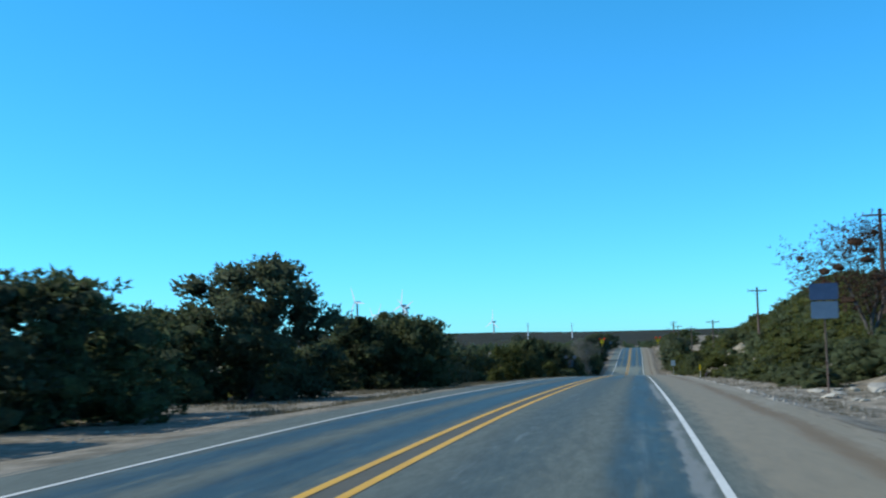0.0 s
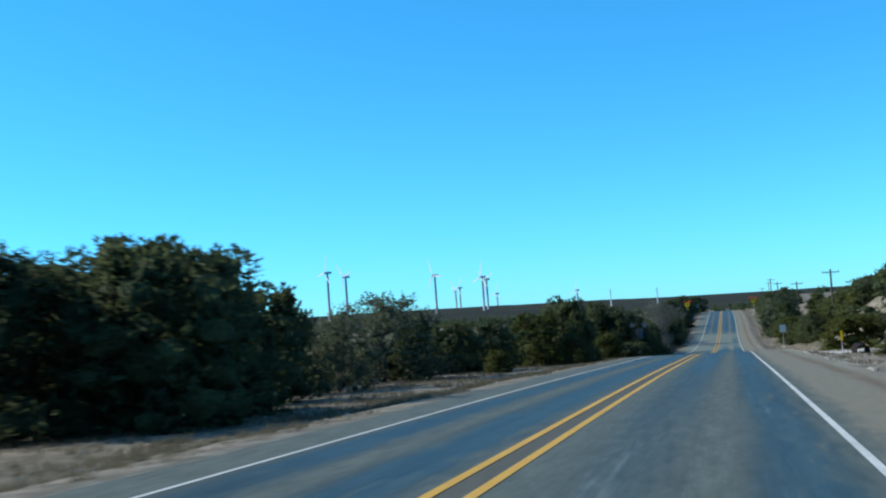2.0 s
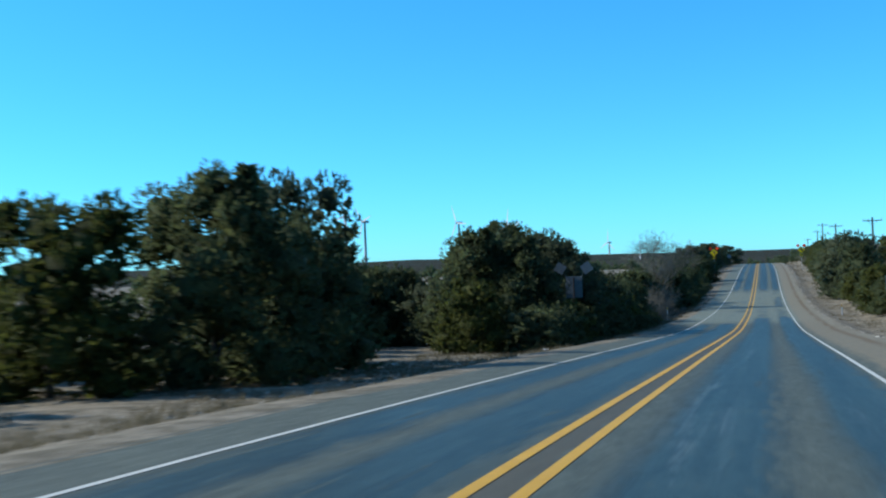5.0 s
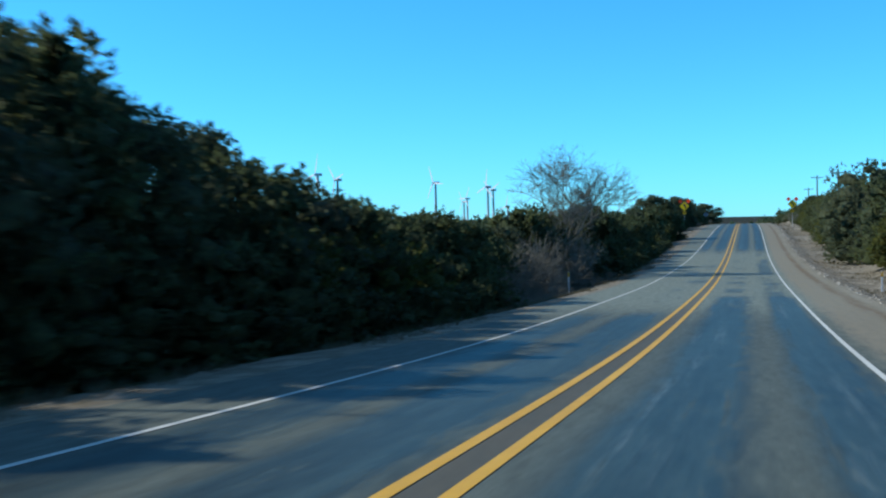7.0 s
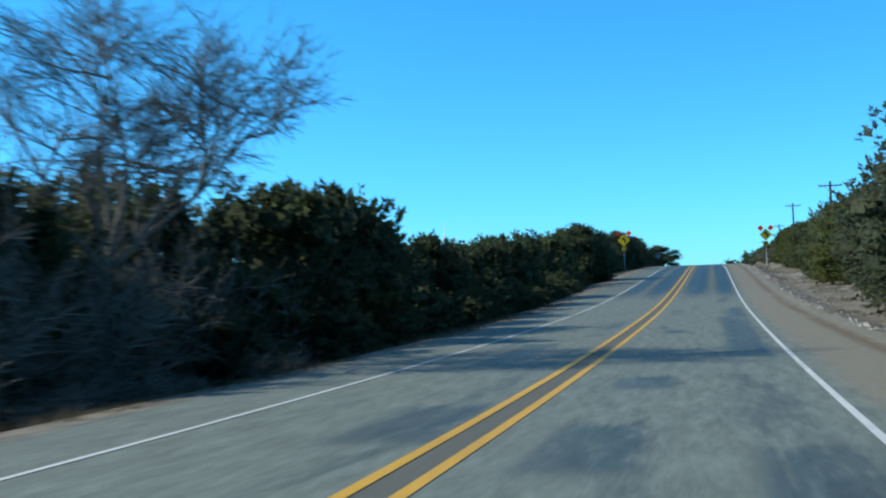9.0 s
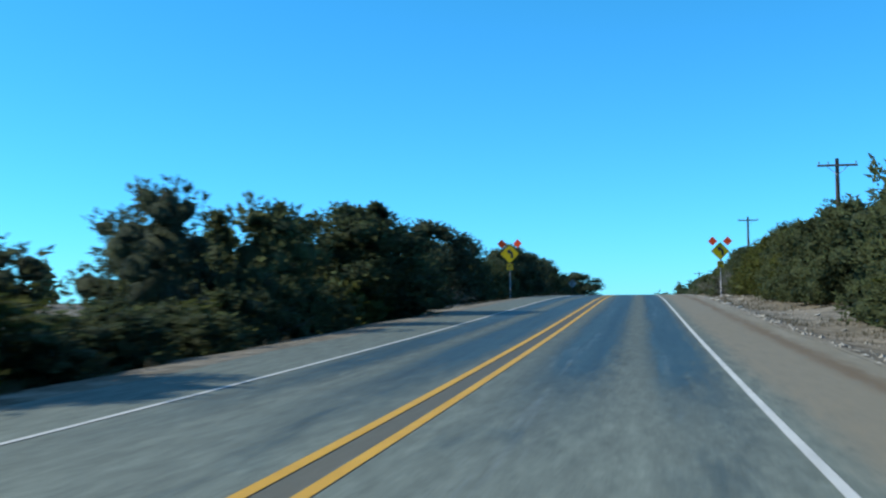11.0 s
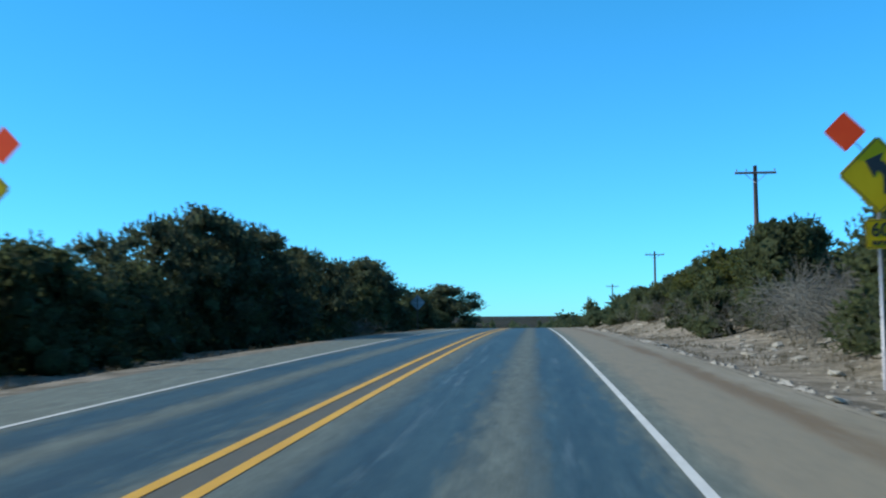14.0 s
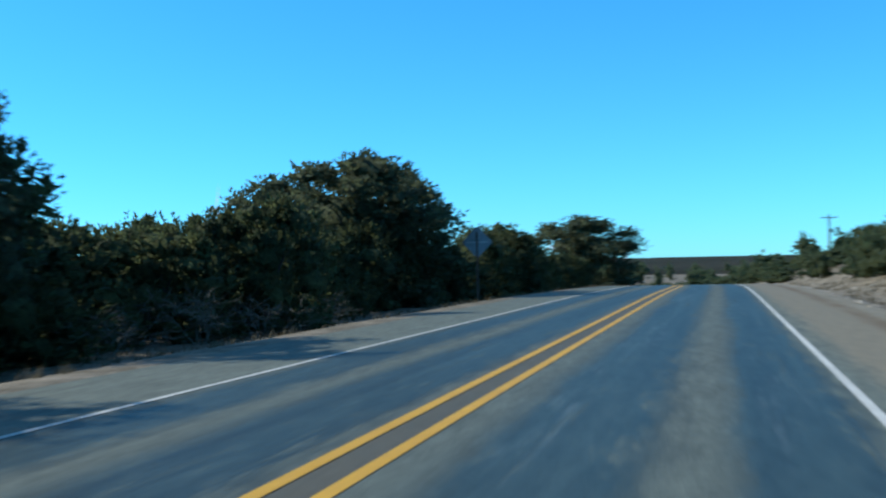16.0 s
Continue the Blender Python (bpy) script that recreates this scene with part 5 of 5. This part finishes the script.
def culvert(x, y):
    bm = bmesh.new()
    n = 20
    rings = []
    for yy, r in ((-0.1, 0.42), (-0.1, 0.36), (2.6, 0.36), (2.6, 0.42)):
        rings.append([bm.verts.new((math.cos(k * 2 * math.pi / n) * r, yy, math.sin(k * 2 * math.pi / n) * r)) for k in range(n)])
    for a, b in zip(rings, rings[1:] + rings[:1]):
        for k in range(n):
            bm.faces.new((a[k], a[(k + 1) % n], b[(k + 1) % n], b[k]))
    me = bpy.data.meshes.new("culvert_pipe")
    bm.to_mesh(me)
    bm.free()
    me.materials.append(SHADED_PIPE)
    ob = new("culvert_pipe", me)
    ob.matrix_basis = pose(x, y, ground_z(x, y) + 0.12)
    tagged(ob, "dark open end of a drainage pipe under the track", "pipe")


culvert(10.0, 116.0)


def side_track():
    """The pale gravel apron beside the road."""
    verts, faces = [], []
    n, w = 34, 10
    for i in range(n):
        y = 118 + 52 * i / (n - 1)
        end = smooth(118, 126, y) * (1 - smooth(158, 170, y))
        for k in range(w):
            x = 9.0 + (0.4 + 5.6 * end) * k / (w - 1)
            verts.append((x, y, ground_z(x, y) + 0.03))
    for i in range(n - 1):
        for k in range(w - 1):
            a = i * w + k
            faces.append((a, a + 1, a + w + 1, a + w))
    tagged(new("side_track", mesh_of("side_track", verts, faces, CALICHE, flat=False)), "pale caliche gravel apron beside the road", "track", kind="structure")


side_track()


def utility_pole(x, y, top):
    base = ground_z(x, y)
    up = road_z(y) + top - base
    ob = thing("utility_pole", pose(x, y, base), "brown wooden utility pole with one crossarm", "utility pole", "utility poles")
    bm = bmesh.new()
    tube(bm, [(0, 0, -0.3), (0, 0, up * 0.5), (0, 0, up + 0.45)], [0.17, 0.15, 0.11], 10)
    part("pole", bm, POLE_WOOD, ob)
    bm = bmesh.new()
    box(bm, -1.2, -0.19, up - 0.06, 1.2, -0.08, up + 0.07, 0.012)
    part("crossarm", bm, POLE_WOOD, ob)
    for s in (-1, 1):
        bm = bmesh.new()
        tube(bm, [(0.62 * s, -0.13, up - 0.05), (0.02 * s, -0.13, up - 0.6)], [0.02, 0.02], 5)
        part("brace", bm, STEEL, ob)
    for k in (-1.1, -0.55, 1.1):
        bm = bmesh.new()
        tube(bm, [(k, -0.135, up + 0.07), (k, -0.135, up + 0.13), (k, -0.135, up + 0.16), (k, -0.135, up + 0.24)], [0.02, 0.02, 0.055, 0.035], 8)
        part("insulator", bm, CERAMIC, ob)
    return ob


for x, y, top in ((19.1, 76.0, 10.6), (17.9, 141.8, 10.7), (16.6, 207.2, 10.0), (15.5, 267.0, 9.1), (14.5, 327.1, 8.1), (15.4, 393.0, 9.2), (17.5, 467.6, 9.6), (17.4, 545.0, 11.0)):
    utility_pole(x, y, top)


# ---- wind turbines on the ridge ----
def turbine(x, y, hub, turn):
    base = ground_z(x, y)
    up = hub - base
    mat = TURBINE_WHITE
    ob = thing("wind_turbine", pose(x, y, base, 0, 0, -42), "tall white wind turbine with three slender blades on the far ridge", "wind turbine", "wind turbines")
    bm = bmesh.new()
    tube(bm, [(0, 0, -2), (0, 0, up * 0.5), (0, 0, up - 1)], [2.1, 1.75, 1.25], 14)
    part("tower", bm, BACKLIT_GREY, ob)
    bm = bmesh.new()
    box(bm, -1.6, -3.2, up - 1.3, 1.6, 6.0, up + 2.0, 0.5)
    part("nacelle", bm, BACKLIT_GREY, ob)
    bm = bmesh.new()
    tube(bm, [(0, -3.0, up + 0.3), (0, -4.6, up + 0.3), (0, -5.6, up + 0.3)], [1.5, 1.4, 0.4], 12)
    rotor = part("hub", bm, mat, ob)
    for k in range(3):
        bm = bmesh.new()
        rows = []
        for u, c, t in ((0.0, 1.2, 0.9), (0.12, 1.9, 0.6), (0.25, 2.6, 0.4), (0.6, 1.8, 0.25), (1.0, 0.6, 0.1)):
            z = 1.2 + 27 * u
            rows.append([bm.verts.new(p) for p in ((-c * 0.35, -t / 2, z), (c * 0.65, -t / 4, z), (c * 0.65, t / 4, z), (-c * 0.35, t / 2, z))])
        for a, b in zip(rows, rows[1:]):
            for j in range(4):
                bm.faces.new((a[j], a[(j + 1) % 4], b[(j + 1) % 4], b[j]))
        bm.faces.new(rows[-1])
        part("blade", bm, mat, rotor, m=Matrix.Translation((0, -4.3, up + 0.3)) @ Matrix.Rotation(radians(turn + 120 * k), 4, "Y"))


for x, y, hub, turn in ((-785, 1155, 68, 0), (-787, 1295, 61, 40), (-545, 1475, 65, 20), (-524, 1492, 58, 75), (-436, 1655, 57, -25), (-393, 1800, 54, 10), (-413, 1922, 53, 65),
                        (-557, 2299, 49, 30), (-615, 2491, 47, 90), (-539, 2600, 36, 15), (-966, 1876, 54, 35), (-330, 2500, 30, 5)):
    turbine(x, y, hub, turn)


def mast(x, y, top):
    base = ground_z(x, y)
    ob = thing("lattice_mast", pose(x, y, base), "thin grey lattice radio mast far off", "mast")
    up = top - base
    for k in range(3):
        bm = bmesh.new()
        a = k * 2.094
        tube(bm, [(math.cos(a), math.sin(a), -1), (math.cos(a), math.sin(a), up)], [0.18, 0.18], 5)
        part("leg", bm, STEEL, ob)
    bm = bmesh.new()
    z = 0.0
    while z < up - 3:
        for k in range(3):
            a, b = k * 2.094, (k + 1) * 2.094
            tube(bm, [(math.cos(a), math.sin(a), z), (math.cos(b), math.sin(b), z + 3)], [0.08, 0.08], 4, caps=False)
        z += 3
    part("bracing", bm, STEEL, ob)


mast(-698, 1384, 41)


def pale_pole(x, y, top):
    base = ground_z(x, y)
    ob = thing("power_pole", pose(x, y, base), "pale steel power pole standing in the far scrub", "utility pole", "far power poles")
    up = top - base
    bm = bmesh.new()
    tube(bm, [(0, 0, -0.5), (0, 0, up * 0.5), (0, 0, up)], [0.7, 0.55, 0.3], 10)
    part("pole", bm, TURBINE_WHITE, ob)
    for z in (up - 0.8, up - 3.0):
        bm = bmesh.new()
        tube(bm, [(-1.6, 0, z), (1.6, 0, z)], [0.12, 0.12], 6)
        part("crossarm", bm, BACKLIT_GREY, ob)


pale_pole(-118.0, 1195.0, 13.0)
pale_pole(-69.5, 1200.0, 11.8)
